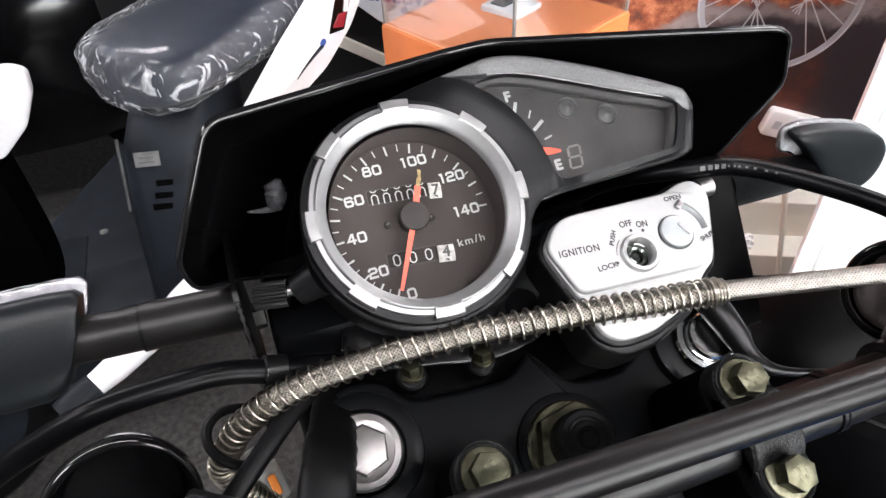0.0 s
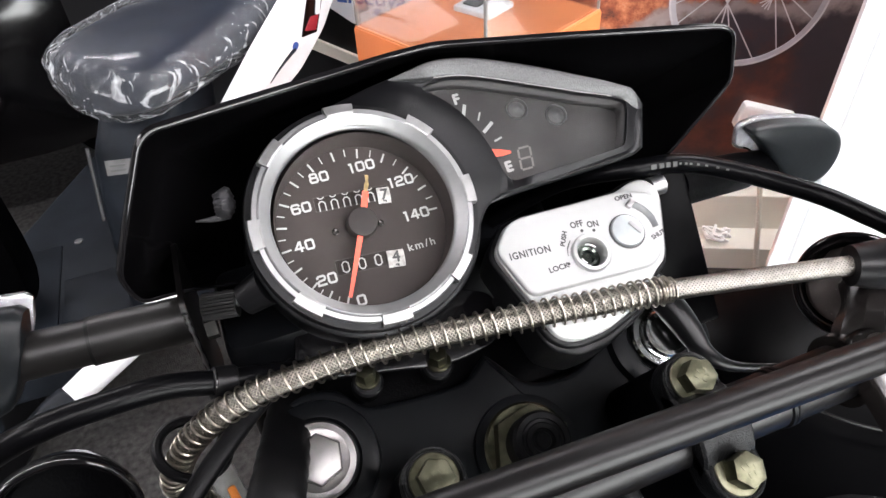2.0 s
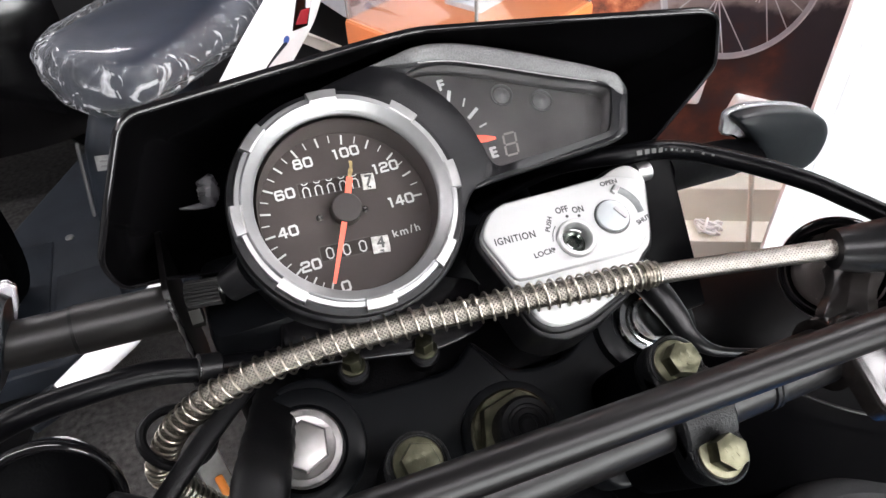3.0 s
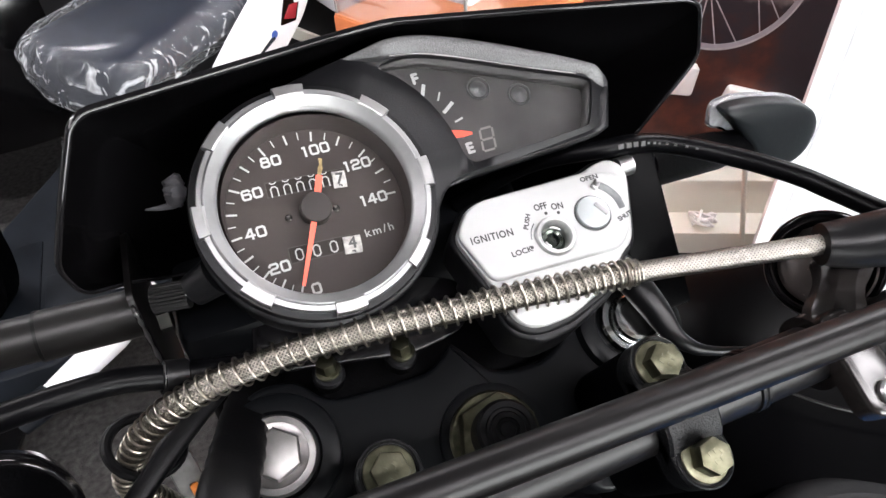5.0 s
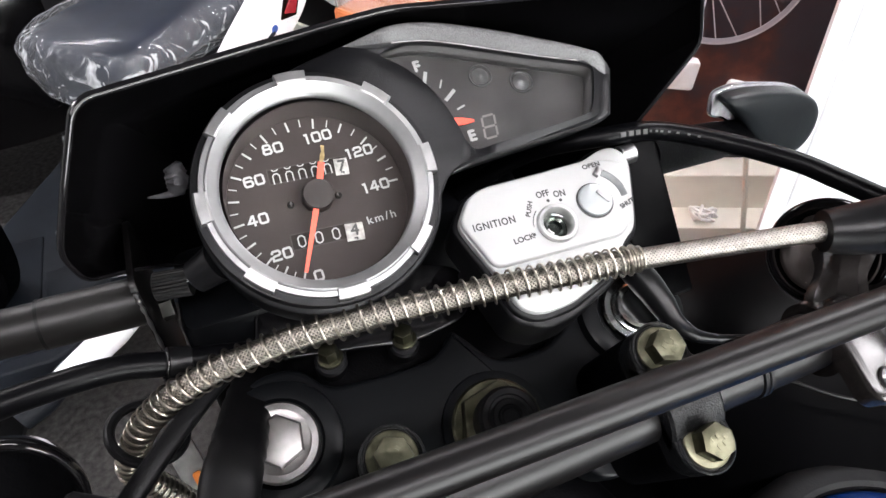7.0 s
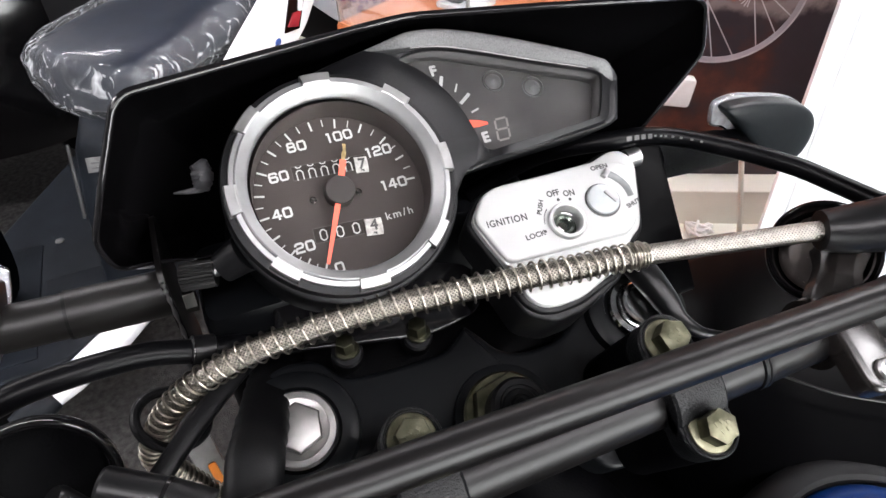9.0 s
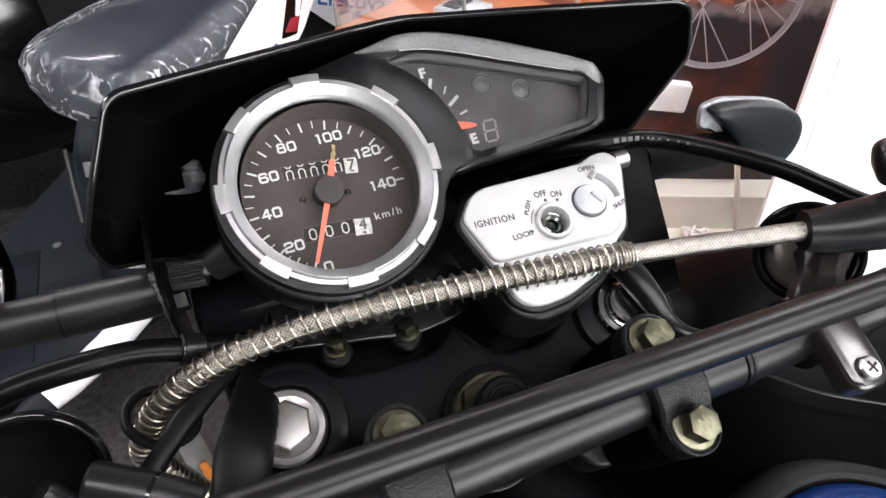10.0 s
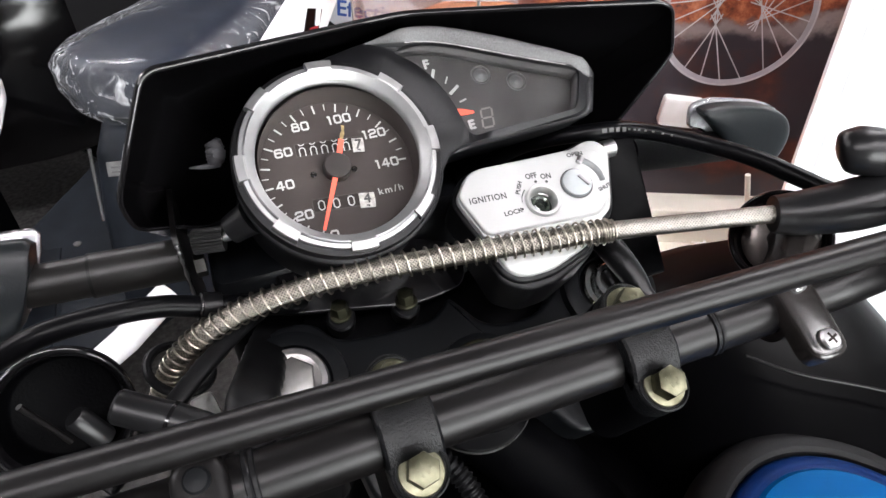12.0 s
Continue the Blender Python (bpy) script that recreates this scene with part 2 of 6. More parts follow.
def poster_material():
    """Printed board: plum ground, a pale haze band and rust-coloured rock above it, in the board's own coordinates."""
    m = material("printed poster board", (0.03, 0.022, 0.03), 0.45, vary=0.3, vary_size=6)
    nt = m.node_tree
    b = nt.nodes["Principled BSDF"]
    co = nt.nodes.new("ShaderNodeTexCoord")
    split = nt.nodes.new("ShaderNodeSeparateXYZ")
    nt.links.new(co.outputs["Object"], split.inputs[0])

    def noisy(scale, detail, rough=0.6):
        n = nt.nodes.new("ShaderNodeTexNoise")
        n.inputs["Scale"].default_value, n.inputs["Detail"].default_value, n.inputs["Roughness"].default_value = scale, detail, rough
        nt.links.new(co.outputs["Object"], n.inputs["Vector"])
        return n.outputs["Fac"]

    def ramp(value, stops):
        r = nt.nodes.new("ShaderNodeValToRGB")
        while len(r.color_ramp.elements) < len(stops):
            r.color_ramp.elements.new(0.5)
        for el, (at, col) in zip(r.color_ramp.elements, stops):
            el.position, el.color = at, (*col, 1)
        nt.links.new(value, r.inputs[0])
        return r.outputs[0]

    def math_node(op, a, c):
        n = nt.nodes.new("ShaderNodeMath")
        n.operation = op
        for k, v in enumerate((a, c)):
            if isinstance(v, float):
                n.inputs[k].default_value = v
            else:
                nt.links.new(v, n.inputs[k])
        return n.outputs[0]

    def mixed(fac, a, c):
        n = nt.nodes.new("ShaderNodeMix")
        n.data_type = "RGBA"
        nt.links.new(fac, n.inputs[0])
        nt.links.new(a, n.inputs[6])
        nt.links.new(c, n.inputs[7])
        return n.outputs[2]
    rock = ramp(noisy(19, 8, 0.7), ((0.0, (0.04, 0.014, 0.012)), (0.36, (0.10, 0.026, 0.016)), (0.48, (0.30, 0.075, 0.032)), (0.60, (0.55, 0.19, 0.085)), (0.76, (0.6, 0.36, 0.27))))
    PLUM = ((0.0, (0.012, 0.009, 0.013)), (0.5, (0.032, 0.022, 0.029)), (0.58, (0.06, 0.020, 0.016)), (0.68, (0.14, 0.036, 0.020)), (0.85, (0.2, 0.10, 0.08)))
    haze = ramp(noisy(7, 4), ((0.0, (0.16, 0.12, 0.12)), (1.0, (0.60, 0.52, 0.50))))
    near_box = ramp(math_node("ADD", split.outputs["X"], 0.0), ((0.0, (1, 1, 1)), (0.28, (1, 1, 1)), (0.52, (0, 0, 0)), (1.0, (0, 0, 0))))
    foot = ramp(math_node("MULTIPLY", split.outputs["Y"], 0.5), ((0.0, (0, 0, 0)), (0.13, (0, 0, 0)), (0.155, (1, 1, 1)), (0.195, (1, 1, 1)), (0.215, (0, 0, 0)), (1.0, (0, 0, 0))))
    warm = math_node("ADD", math_node("MULTIPLY", near_box, 0.10), math_node("MULTIPLY", foot, 0.13))
    plum = ramp(math_node("ADD", noisy(3.2, 8), warm), PLUM)
    height = math_node("ADD", math_node("ADD", split.outputs["Y"], math_node("MULTIPLY", near_box, 0.09)), math_node("MULTIPLY", math_node("SUBTRACT", noisy(7.5, 6), 0.5), 0.16))
    high = ramp(math_node("MULTIPLY", height, 0.5), ((0.0, (0, 0, 0)), (0.369, (0, 0, 0)), (0.380, (1, 1, 1)), (1.0, (1, 1, 1))))
    band = ramp(math_node("MULTIPLY", height, 0.5), ((0.0, (0, 0, 0)), (0.346, (0, 0, 0)), (0.360, (0.65, 0.65, 0.65)), (0.368, (0.65, 0.65, 0.65)), (0.378, (0, 0, 0)), (1.0, (0, 0, 0))))
    left = ramp(math_node("ADD", split.outputs["X"], 0.5), ((0.0, (1, 1, 1)), (0.30, (1, 1, 1)), (0.36, (0, 0, 0)), (1.0, (0, 0, 0))))
    black = ramp(noisy(9, 2), ((0.0, (0.004, 0.004, 0.005)), (1.0, (0.008, 0.008, 0.009))))
    ground = mixed(band, mixed(high, plum, rock), haze)
    nt.links.new(mixed(left, ground, black), b.inputs["Base Color"])
    return m


POSTER = poster_material()
STRAND = material("braided steel wire", (0.22, 0.203, 0.175), 0.31, 1.0, vary=0.3, vary_size=500)
BARE_STRAND = material("bright braided steel wire", (0.31, 0.29, 0.265), 0.32, 1.0, vary=0.15, vary_size=400)
GAP = material("dark gaps under the braid", (0.02, 0.018, 0.015), 0.5, 0.0, vary=0.3, vary_size=400)
TAPE = material("black cloth tape", (0.0022, 0.0022, 0.0026), 0.5, grain=0.12, grain_size=1200, vary=0.35, vary_size=60, spec=0.2)


OFFWHITE = material("off-white board", (0.80, 0.785, 0.70), 0.6, vary=0.08, vary_size=5)


# ---- building helpers ----
WORLD_OF = {}


def thing(name, at, label, category, group="", kind=""):
    """A top-level Empty at its base."""
    ob = new(name)
    ob.matrix_basis = Matrix.Translation(at)
    WORLD_OF[ob.name] = ob.matrix_basis.copy()
    return tagged(ob, label, category, group, kind)


def part(name, bm, mat, parent=None, label="", at=None, smooth=35):
    """Links a bmesh, built in the frame `at`, as one mesh object under a thing or a part."""
    at = at or Matrix()
    if not isinstance(bm, bpy.types.Mesh):
        bmesh.ops.recalc_face_normals(bm, faces=bm.faces)
        me = bpy.data.meshes.new(name)
        bm.to_mesh(me)
        bm.free()
    else:
        me = bm
    if smooth and len(me.polygons):
        me.polygons.foreach_set("use_smooth", [True] * len(me.polygons))
        me.set_sharp_from_angle(angle=radians(smooth))
    me.materials.clear()
    me.materials.append(mat)
    ob = new(name, me)
    if parent is not None:
        ob.parent = parent
        ob.matrix_parent_inverse = WORLD_OF[parent.name].inverted()
    ob.matrix_basis = at
    WORLD_OF[ob.name] = at.copy()
    return tagged(ob, label) if label else ob


def frame_y(origin, tilt, turn=0.0):
    """A frame whose x runs along the handlebar and whose face leans back by tilt degrees."""
    return pose(*origin, tilt) @ pose(0, 0, 0, 0, turn, 0)


def circle(r, n=32, cx=0.0, cy=0.0, a0=0.0):
    return [(cx + r * math.cos(a0 + 2 * math.pi * i / n), cy + r * math.sin(a0 + 2 * math.pi * i / n)) for i in range(n)]


def inset(outline, d):
    """The outline drawn in by d along its corners' bisectors (counter-clockwise outlines shrink)."""
    out, n = [], len(outline)
    for i in range(n):
        p, q, r = (Vector(outline[(i + k) % n]) for k in (-1, 0, 1))
        a, b = (q - p).normalized(), (r - q).normalized()
        na, nb = Vector((-a.y, a.x)), Vector((-b.y, b.x))
        m = (na + nb)
        m = m.normalized() if m.length > 1e-6 else na
        out.append(tuple(q + m * d / max(0.45, m.dot(na))))
    return out


def rounded(outline, r, n=4):
    """The outline with its corners rounded."""
    out, c = [], len(outline)
    for i in range(c):
        p, q, s = (Vector(outline[(i + k) % c]) for k in (-1, 0, 1))
        d1, d2 = (p - q), (s - q)
        k = min(r, d1.length * 0.45, d2.length * 0.45)
        a, b = q + d1.normalized() * k, q + d2.normalized() * k
        for j in range(n + 1):
            t = j / n
            out.append(tuple(a * (1 - t) ** 2 + q * 2 * t * (1 - t) + b * t * t))
    return out


def spline(points, n=8):
    """A smooth line through the points (Catmull-Rom)."""
    p = [Vector(q) for q in points]
    p = [2 * p[0] - p[1]] + p + [2 * p[-1] - p[-2]]
    out = []
    for i in range(1, len(p) - 2):
        for j in range(n):
            t = j / n
            a, b, c, d = p[i - 1:i + 3]
            out.append(0.5 * ((2 * b) + (c - a) * t + (2 * a - 5 * b + 4 * c - d) * t * t + (3 * b - a - 3 * c + d) * t ** 3))
    return out + [p[-2]]


def loops(bm, rings, closed=True, cap_first=True, cap_last=True):
    """Bridges rings of equal length, each a list of 3D points."""
    made = [[bm.verts.new(v) for v in ring] for ring in rings]
    n = len(made[0])
    for a, b in zip(made, made[1:]):
        for i in range(n if closed else n - 1):
            bm.faces.new((a[i], a[(i + 1) % n], b[(i + 1) % n], b[i]))
    if cap_first:
        bm.faces.new(made[0][::-1])
    if cap_last:
        bm.faces.new(made[-1])
    return bm


def prism(outline, z0, z1, bevel=0.0, bm=None, steps=3):
    """An upright slab of the outline, its upper rim rounded by bevel."""
    bm = bm or bmesh.new()
    rings = [[(x, y, z0) for x, y in outline], [(x, y, z1 - bevel) for x, y in outline]]
    for i in range(1, steps + 1):
        if bevel:
            a = math.pi / 2 * i / steps
            rings.append([(x, y, z1 - bevel + bevel * math.sin(a)) for x, y in inset(outline, bevel * (1 - math.cos(a)))])
    return loops(bm, rings)


def lathe(profile, n=48, bm=None, cx=0.0, cy=0.0, caps=(True, True)):
    """A turned body: profile rows of (radius, height)."""
    bm = bm or bmesh.new()
    return loops(bm, [[(x, y, z) for x, y in circle(max(r, 1e-5), n, cx, cy)] for r, z in profile], True, *caps)


def box(bm, x0, x1, y0, y1, z0, z1, bevel=0.0):
    o = [(x0, y0), (x1, y0), (x1, y1), (x0, y1)]
    if bevel:
        o = rounded(o, bevel * 1.5, 3)
    return prism(o, z0, z1, bevel, bm, 2)


def tube(points, radius, n=16, bm=None, squash=1.0):
    """A round bar along the points; radius is one number or one per point."""
    bm = bm or bmesh.new()
    pts = [Vector(p) for p in points]
    rad = radius if isinstance(radius, (list, tuple)) else [radius] * len(pts)
    t0 = (pts[1] - pts[0]).normalized()
    side = t0.orthogonal().normalized()
    rings = []
    for i, p in enumerate(pts):
        t = (pts[min(i + 1, len(pts) - 1)] - pts[max(i - 1, 0)]).normalized()
        side = (side - t * side.dot(t)).normalized()
        up = t.cross(side)
        rings.append([p + (side * math.cos(a) + up * math.sin(a) * squash) * rad[i]
                      for a in (2 * math.pi * k / n for k in range(n))])
    return loops(bm, rings)


def coil(points, radius, wire, pitch, n=8, per=18, even=1.0):
    """A wire wound round the line of points; even below 1 winds it closer towards both ends."""
    pts = [Vector(p) for p in points]
    seg = [0.0]
    for a, b in zip(pts, pts[1:]):
        seg.append(seg[-1] + (b - a).length)
    total = seg[-1]
    def gap(u):
        return pitch * (even + (1 - even) * math.sin(math.pi * max(0.0, u - 0.3) / 0.7))
    turns = sum(total / 200 / gap((k + 0.5) / 200) for k in range(200))
    side = (pts[1] - pts[0]).orthogonal().normalized()
    line, j, a = [], 0, 0.0
    count = int(turns * per)
    for i in range(count + 1):
        s = total * i / count
        while j < len(pts) - 2 and seg[j + 1] < s:
            j += 1
        t = (pts[j + 1] - pts[j]).normalized()
        c = pts[j] + t * (s - seg[j])
        side = (side - t * side.dot(t)).normalized()
        up = t.cross(side)
        a += 2 * math.pi * total / count / gap(i / count)
        line.append(c + (side * math.cos(a) + up * math.sin(a)) * radius)
    return tube(line, wire, n)


def braid(points, radius, wire, count, lay):
    """Flat wires woven round the line of points, as many each way round; lay: the length of one turn."""
    pts = [Vector(p) for p in points]
    rows, far, side = [], 0.0, (pts[1] - pts[0]).orthogonal().normalized()
    for i, p in enumerate(pts):
        t = (pts[min(i + 1, len(pts) - 1)] - pts[max(i - 1, 0)]).normalized()
        side = (side - t * side.dot(t)).normalized()
        far += (p - pts[i - 1]).length if i else 0.0
        rows.append((p, t, side, t.cross(side), far))
    bm = bmesh.new()
    for way in (1, -1):
        for k in range(count):
            rings = []
            for p, t, e, f, s in rows:
                a = way * 2 * math.pi * s / lay + 2 * math.pi * k / count
                out = e * math.cos(a) + f * math.sin(a)
                along = (t * lay + (f * math.cos(a) - e * math.sin(a)) * way * 2 * math.pi * radius).normalized()
                wide = along.cross(out)
                c = p + out * (radius + 0.00010 * way * math.cos(a * count / 2))
                rings.append([c + wide * wire * 1.5, c + out * wire * 0.7 + wide * wire * 0.7, c + out * wire * 0.7 - wide * wire * 0.7, c - wide * wire * 1.5])
            loops(bm, rings, closed=False, cap_first=False, cap_last=False)
    return bm


def words(text, size, thick=0.0, wide=1.0, align="CENTER", spacing=1.0):
    """The built-in font as a mesh, centred on its origin."""
    cu = bpy.data.curves.new("words", "FONT")
    cu.body, cu.size, cu.align_x, cu.align_y, cu.space_character = text, size, align, "CENTER", spacing
    cu.extrude, cu.resolution_u = thick, 3
    ob = new("words", cu)
    bpy.context.view_layer.update()
    me = bpy.data.meshes.new_from_object(ob.evaluated_get(bpy.context.evaluated_depsgraph_get()))
    bpy.data.objects.remove(ob)
    bpy.data.curves.remove(cu)
    me.transform(Matrix.Diagonal((wide, 1, 1, 1)))
    return me


def ribbon(bm, pts, half, closed=False, z0=0.0, z1=0.0001):
    """A flat printed stroke of even width along 2D points, with mitred corners."""
    p = [Vector(q) for q in pts]
    n = len(p)
    rings = []
    for i in range(n):
        a = (p[i] - p[i - 1]) if i or closed else (p[1] - p[0])
        b = (p[(i + 1) % n] - p[i]) if i < n - 1 or closed else a
        na, nb = Vector((-a.y, a.x)).normalized(), Vector((-b.y, b.x)).normalized()
        m = (na + nb).normalized()
        m = m * half / max(0.5, m.dot(na))
        l, r = p[i] + m, p[i] - m
        rings.append([(l.x, l.y, z0), (r.x, r.y, z0), (r.x, r.y, z1), (l.x, l.y, z1)])
    if not closed:
        return loops(bm, rings)
    made = [[bm.verts.new(v) for v in ring] for ring in rings]
    for i in range(n):
        a, b = made[i], made[(i + 1) % n]
        for k in range(4):
            bm.faces.new((a[k], a[(k + 1) % 4], b[(k + 1) % 4], b[k]))
    return bm


def octagon(x0, x1, y0, y1, c):
    return [(x0 + c, y0), (x1 - c, y0), (x1, y0 + c), (x1, y1 - c), (x1 - c, y1), (x0 + c, y1), (x0, y1 - c), (x0, y0 + c)]


# squared dial figures: strokes in a box one wide and one high, and whether each closes
FIGURES = {
    "0": [(octagon(0, 1, 0, 1, 0.16), True)],
    "1": [([(0.28, 0.97), (0.62, 0.97), (0.62, -0.12)], False)],
    "2": [([(0, 0.72), (0, 0.86), (0.16, 1), (0.84, 1), (1, 0.86), (1, 0.66), (0.84, 0.52), (0.16, 0.46), (0, 0.32), (0, 0), (1.12, 0)], False)],
    "4": [([(0.74, -0.12), (0.74, 1), (0.6, 1), (0, 0.3), (1.14, 0.3)], False)],
    "6": [([(1, 0.76), (1, 0.86), (0.84, 1), (0.16, 1), (0, 0.84), (0, 0.16), (0.16, 0), (0.84, 0), (1, 0.16), (1, 0.42), (0.84, 0.56), (0.02, 0.56)], False)],
    "8": [(octagon(0.06, 0.94, 0.54, 1, 0.13), True), (octagon(0, 1, 0, 0.54, 0.15), True)],
}


def figures(text, wide=0.0029, high=0.0035, half=0.00042, gap=0.0013):
    """A row of squared figures, centred on its origin."""
    bm = bmesh.new()
    steps = [wide * (0.62 if ch == "1" else 1.0) for ch in text]
    x = -(sum(steps) + gap * (len(text) - 1)) / 2
    for k, ch in enumerate(text):
        for j, (run, closed) in enumerate(FIGURES[ch]):
            ribbon(bm, [(x + px * wide - (0.3 * wide if ch == "1" else 0), (py - 0.5) * high) for px, py in run], half, closed, 0, 0.0001 + 0.000006 * j)
        x += steps[k] + gap
    return bm


def bold(me, by=0.00012):
    """The same words drawn heavier: shifted copies joined into one mesh."""
    bm = bmesh.new()
    for i, (dx, dy) in enumerate(((0, 0), (by, 0), (-by, 0), (0, by), (0, -by))):
        tmp = me.copy()
        tmp.transform(Matrix.Translation((dx, dy, 0.000004 * i)))
        bm.from_mesh(tmp)
        bpy.data.meshes.remove(tmp)
    return bm

# ---- the room ----
def slab(name, x0, x1, y0, y1, z0, z1, mat, label):
    ob = part(name, box(bmesh.new(), x0, x1, y0, y1, z0, z1), mat, smooth=0)
    return tagged(ob, label, name.split("_")[0], kind="structure")


WX0, WX1, WZ0, WZ1 = -0.3, 3.0, 0.62, 2.45           # the shop window behind the camera
WXM, WZM = (WX0 + WX1) / 2, 1.82
slab("floor", -3.2, 3.6, -3.2, 3.6, -0.1, 0.0, CARPET, "mottled grey showroom carpet")
slab("ceiling", -3.2, 3.6, -3.2, 3.6, 2.8, 2.9, CEILING, "plain dark grey showroom ceiling")
slab("wall_west", -3.3, -3.2, -3.2, 3.6, 0, 2.8, WALL, "plain grey showroom wall")
slab("wall_east", 3.6, 3.7, -3.2, 3.6, 0, 2.8, WALL, "plain grey showroom wall")
bm = bmesh.new()
for wx0, wx1, wz0, wz1 in ((-3.3, WX0, 0, 2.8), (WX1, 3.7, 0, 2.8), (WX0, WX1, 0, WZ0), (WX0, WX1, WZ1, 2.8)):
    box(bm, wx0, wx1, -3.3, -3.2, wz0, wz1)
tagged(part("wall_south", bm, WALL, smooth=0), "plain grey showroom wall with a wide window", "wall", kind="structure")
slab("wall_north", -3.3, 3.7, 3.6, 3.7, 0, 2.8, WALL, "plain grey showroom wall")

# the shop window behind the camera, with bright daylight haze outside
window = thing("window_1", (WXM, -3.25, WZ0), "wide shop window with dark frame and four panes", "window", kind="structure")
PANE = clear("window glass", ior=1.3)
bm = bmesh.new()
for fx0, fx1, fz0, fz1 in ((WX0, WX0 + 0.06, WZ0, WZ1), (WX1 - 0.06, WX1, WZ0, WZ1), (WX0 + 0.06, WX1 - 0.06, WZ0, WZ0 + 0.06), (WX0 + 0.06, WX1 - 0.06, WZ1 - 0.06, WZ1), (WXM - 0.035, WXM + 0.035, WZ0 + 0.06, WZ1 - 0.06),
                           (WX0 + 0.06, WXM - 0.035, WZM - 0.025, WZM + 0.025), (WXM + 0.035, WX1 - 0.06, WZM - 0.025, WZM + 0.025)):
    box(bm, fx0, fx1, -3.29, -3.21, fz0, fz1)
part("window_frame", bm, GREY, window, "dark window frame", smooth=0)
for px0, px1 in ((WX0 + 0.062, WXM - 0.037), (WXM + 0.037, WX1 - 0.062)):
    for pz0, pz1 in ((WZ0 + 0.062, WZM - 0.027), (WZM + 0.027, WZ1 - 0.062)):
        bm = bmesh.new()
        box(bm, px0, px1, -3.253, -3.247, pz0, pz1)
        part("pane", bm, PANE, window, smooth=0).visible_shadow = False
bm = bmesh.new()
box(bm, -2.2, 5.0, -3.92, -3.9, -0.6, 3.4)
tagged(part("backdrop", bm, glow("bright street haze", (0.98, 1.0, 1.0), WINDOW_GLOW), smooth=0), "plain bright daylight haze outside the window", "backdrop", kind="structure")

PANEL_GLOW = glow("lit diffuser", (1.0, 0.963, 0.995), PANEL_POWER)


def ceiling_light(at):
    ob = thing("ceiling_light", at, "long white ceiling light panel, lit", "ceiling light", "ceiling lights")
    rim = bmesh.new()
    for x0, x1, y0, y1 in ((-0.57, 0.57, -0.17, -0.15), (-0.57, 0.57, 0.15, 0.17), (-0.57, -0.55, -0.15, 0.15), (0.55, 0.57, -0.15, 0.15)):
        box(rim, x0, x1, y0, y1, -0.03, -0.001)
    part("frame", rim, PAPER, ob, at=Matrix.Translation(at), smooth=0)
    part("diffuser", box(bmesh.new(), -0.549, 0.549, -0.149, 0.149, -0.02, -0.002), PANEL_GLOW, ob, "glowing white diffuser",
         Matrix.Translation(at), 0)
    return ob


first_light = ceiling_light((1.8, -2.1, 2.8))
for lx, ly in ((-0.6, -1.12), (0.6, -1.12), (1.8, -1.12), (-1.8, 0.75), (1.8, 0.75), (-1.8, 2.3), (-0.6, 2.3), (0.6, 2.3), (1.8, 2.3)):
    copy_thing(first_light, Matrix.Translation((lx, ly, 2.8)))

# the frame of the display wall: u runs along it, v is up, w comes out of it
DISPLAY = Matrix(((0.892, 0, -0.451, 0.451 * 1.72), (-0.451, 0, -0.892, 0.892 * 1.72), (0, 1, 0, 0), (0, 0, 0, 1)))

# ---- the motorcycle ----
bike = thing("motorcycle", (0.11, 0.1, 0.0), "black trail motorcycle with round speedometer and silver ignition plate",
             "motorcycle")
C = frame_y((0.0716, 0.1938, 1.2463), 37.3)          # instrument face
S = C @ pose(0, 0.0005, 0.0005, 0, 3.2, 0)           # the speedometer sits slightly turned in it
B = S @ pose(-0.0007, 0.0010, 0)                     # its bezel
Y = frame_y((0.156, 0.172, 1.211), 27.0)             # top yoke and ignition plate
MM = 0.001


def mm(*rows):
    return [(x * MM, y * MM) for x, y in rows]


def chaikin(run, times=2, closed=False):
    """The line with its corners cut, so that it runs smoothly."""
    for _ in range(times):
        p = [Vector(q) for q in run]
        pairs = list(zip(p, p[1:] + p[:1])) if closed else list(zip(p, p[1:]))
        out = [q for a, b in pairs for q in (tuple(a.lerp(b, 0.25)), tuple(a.lerp(b, 0.75)))]
        run = out if closed else [tuple(p[0])] + out[1:-1] + [tuple(p[-1])]
    return run


# instrument housing: one moulded shell round the speedometer and the fuel gauge
hood_run = mm((46, -9), (51, -5.4), (61.5, -4.4), (88.5, -3.5), (113.4, -3.0), (120.5, -2.0), (124.4, -0.3), (133.0, 20), (131.6, 23.8),
              (127.1, 27.3), (116.7, 33.7), (104.9, 39.6), (93.2, 45.4), (81.4, 50.4), (69.6, 55.0), (57.6, 58.7), (45, 59.8), (33.5, 57.4),
              (18, 54.2), (4.3, 50.4), (-6, 46.8), (-21.5, 40.2))
hood_run = chaikin(hood_run)
round_run = [(0.0452 * math.cos(a) - 0.001, 0.0452 * math.sin(a)) for a in (radians(d) for d in range(132, 346, 6))]
HOUSE = hood_run + round_run
WINDOW_RUN = mm((38.6, 49.0), (41.2, 47.0), (47.1, 41.6), (53.2, 33.0), (57.5, 23.0), (60.0, 12.1), (60.6, 5.0), (62.6, 1.2), (66.4, -0.2), (87.0, 0.3),
                (113, 1.2), (116.6, 2.7), (124.2, 19.0), (122.6, 22.2), (104.4, 29.2), (87.8, 36.1), (71.8, 43.0), (57.5, 48.4), (48, 50.0), (41, 50.2))
WINDOW = chaikin(WINDOW_RUN, 2, True)


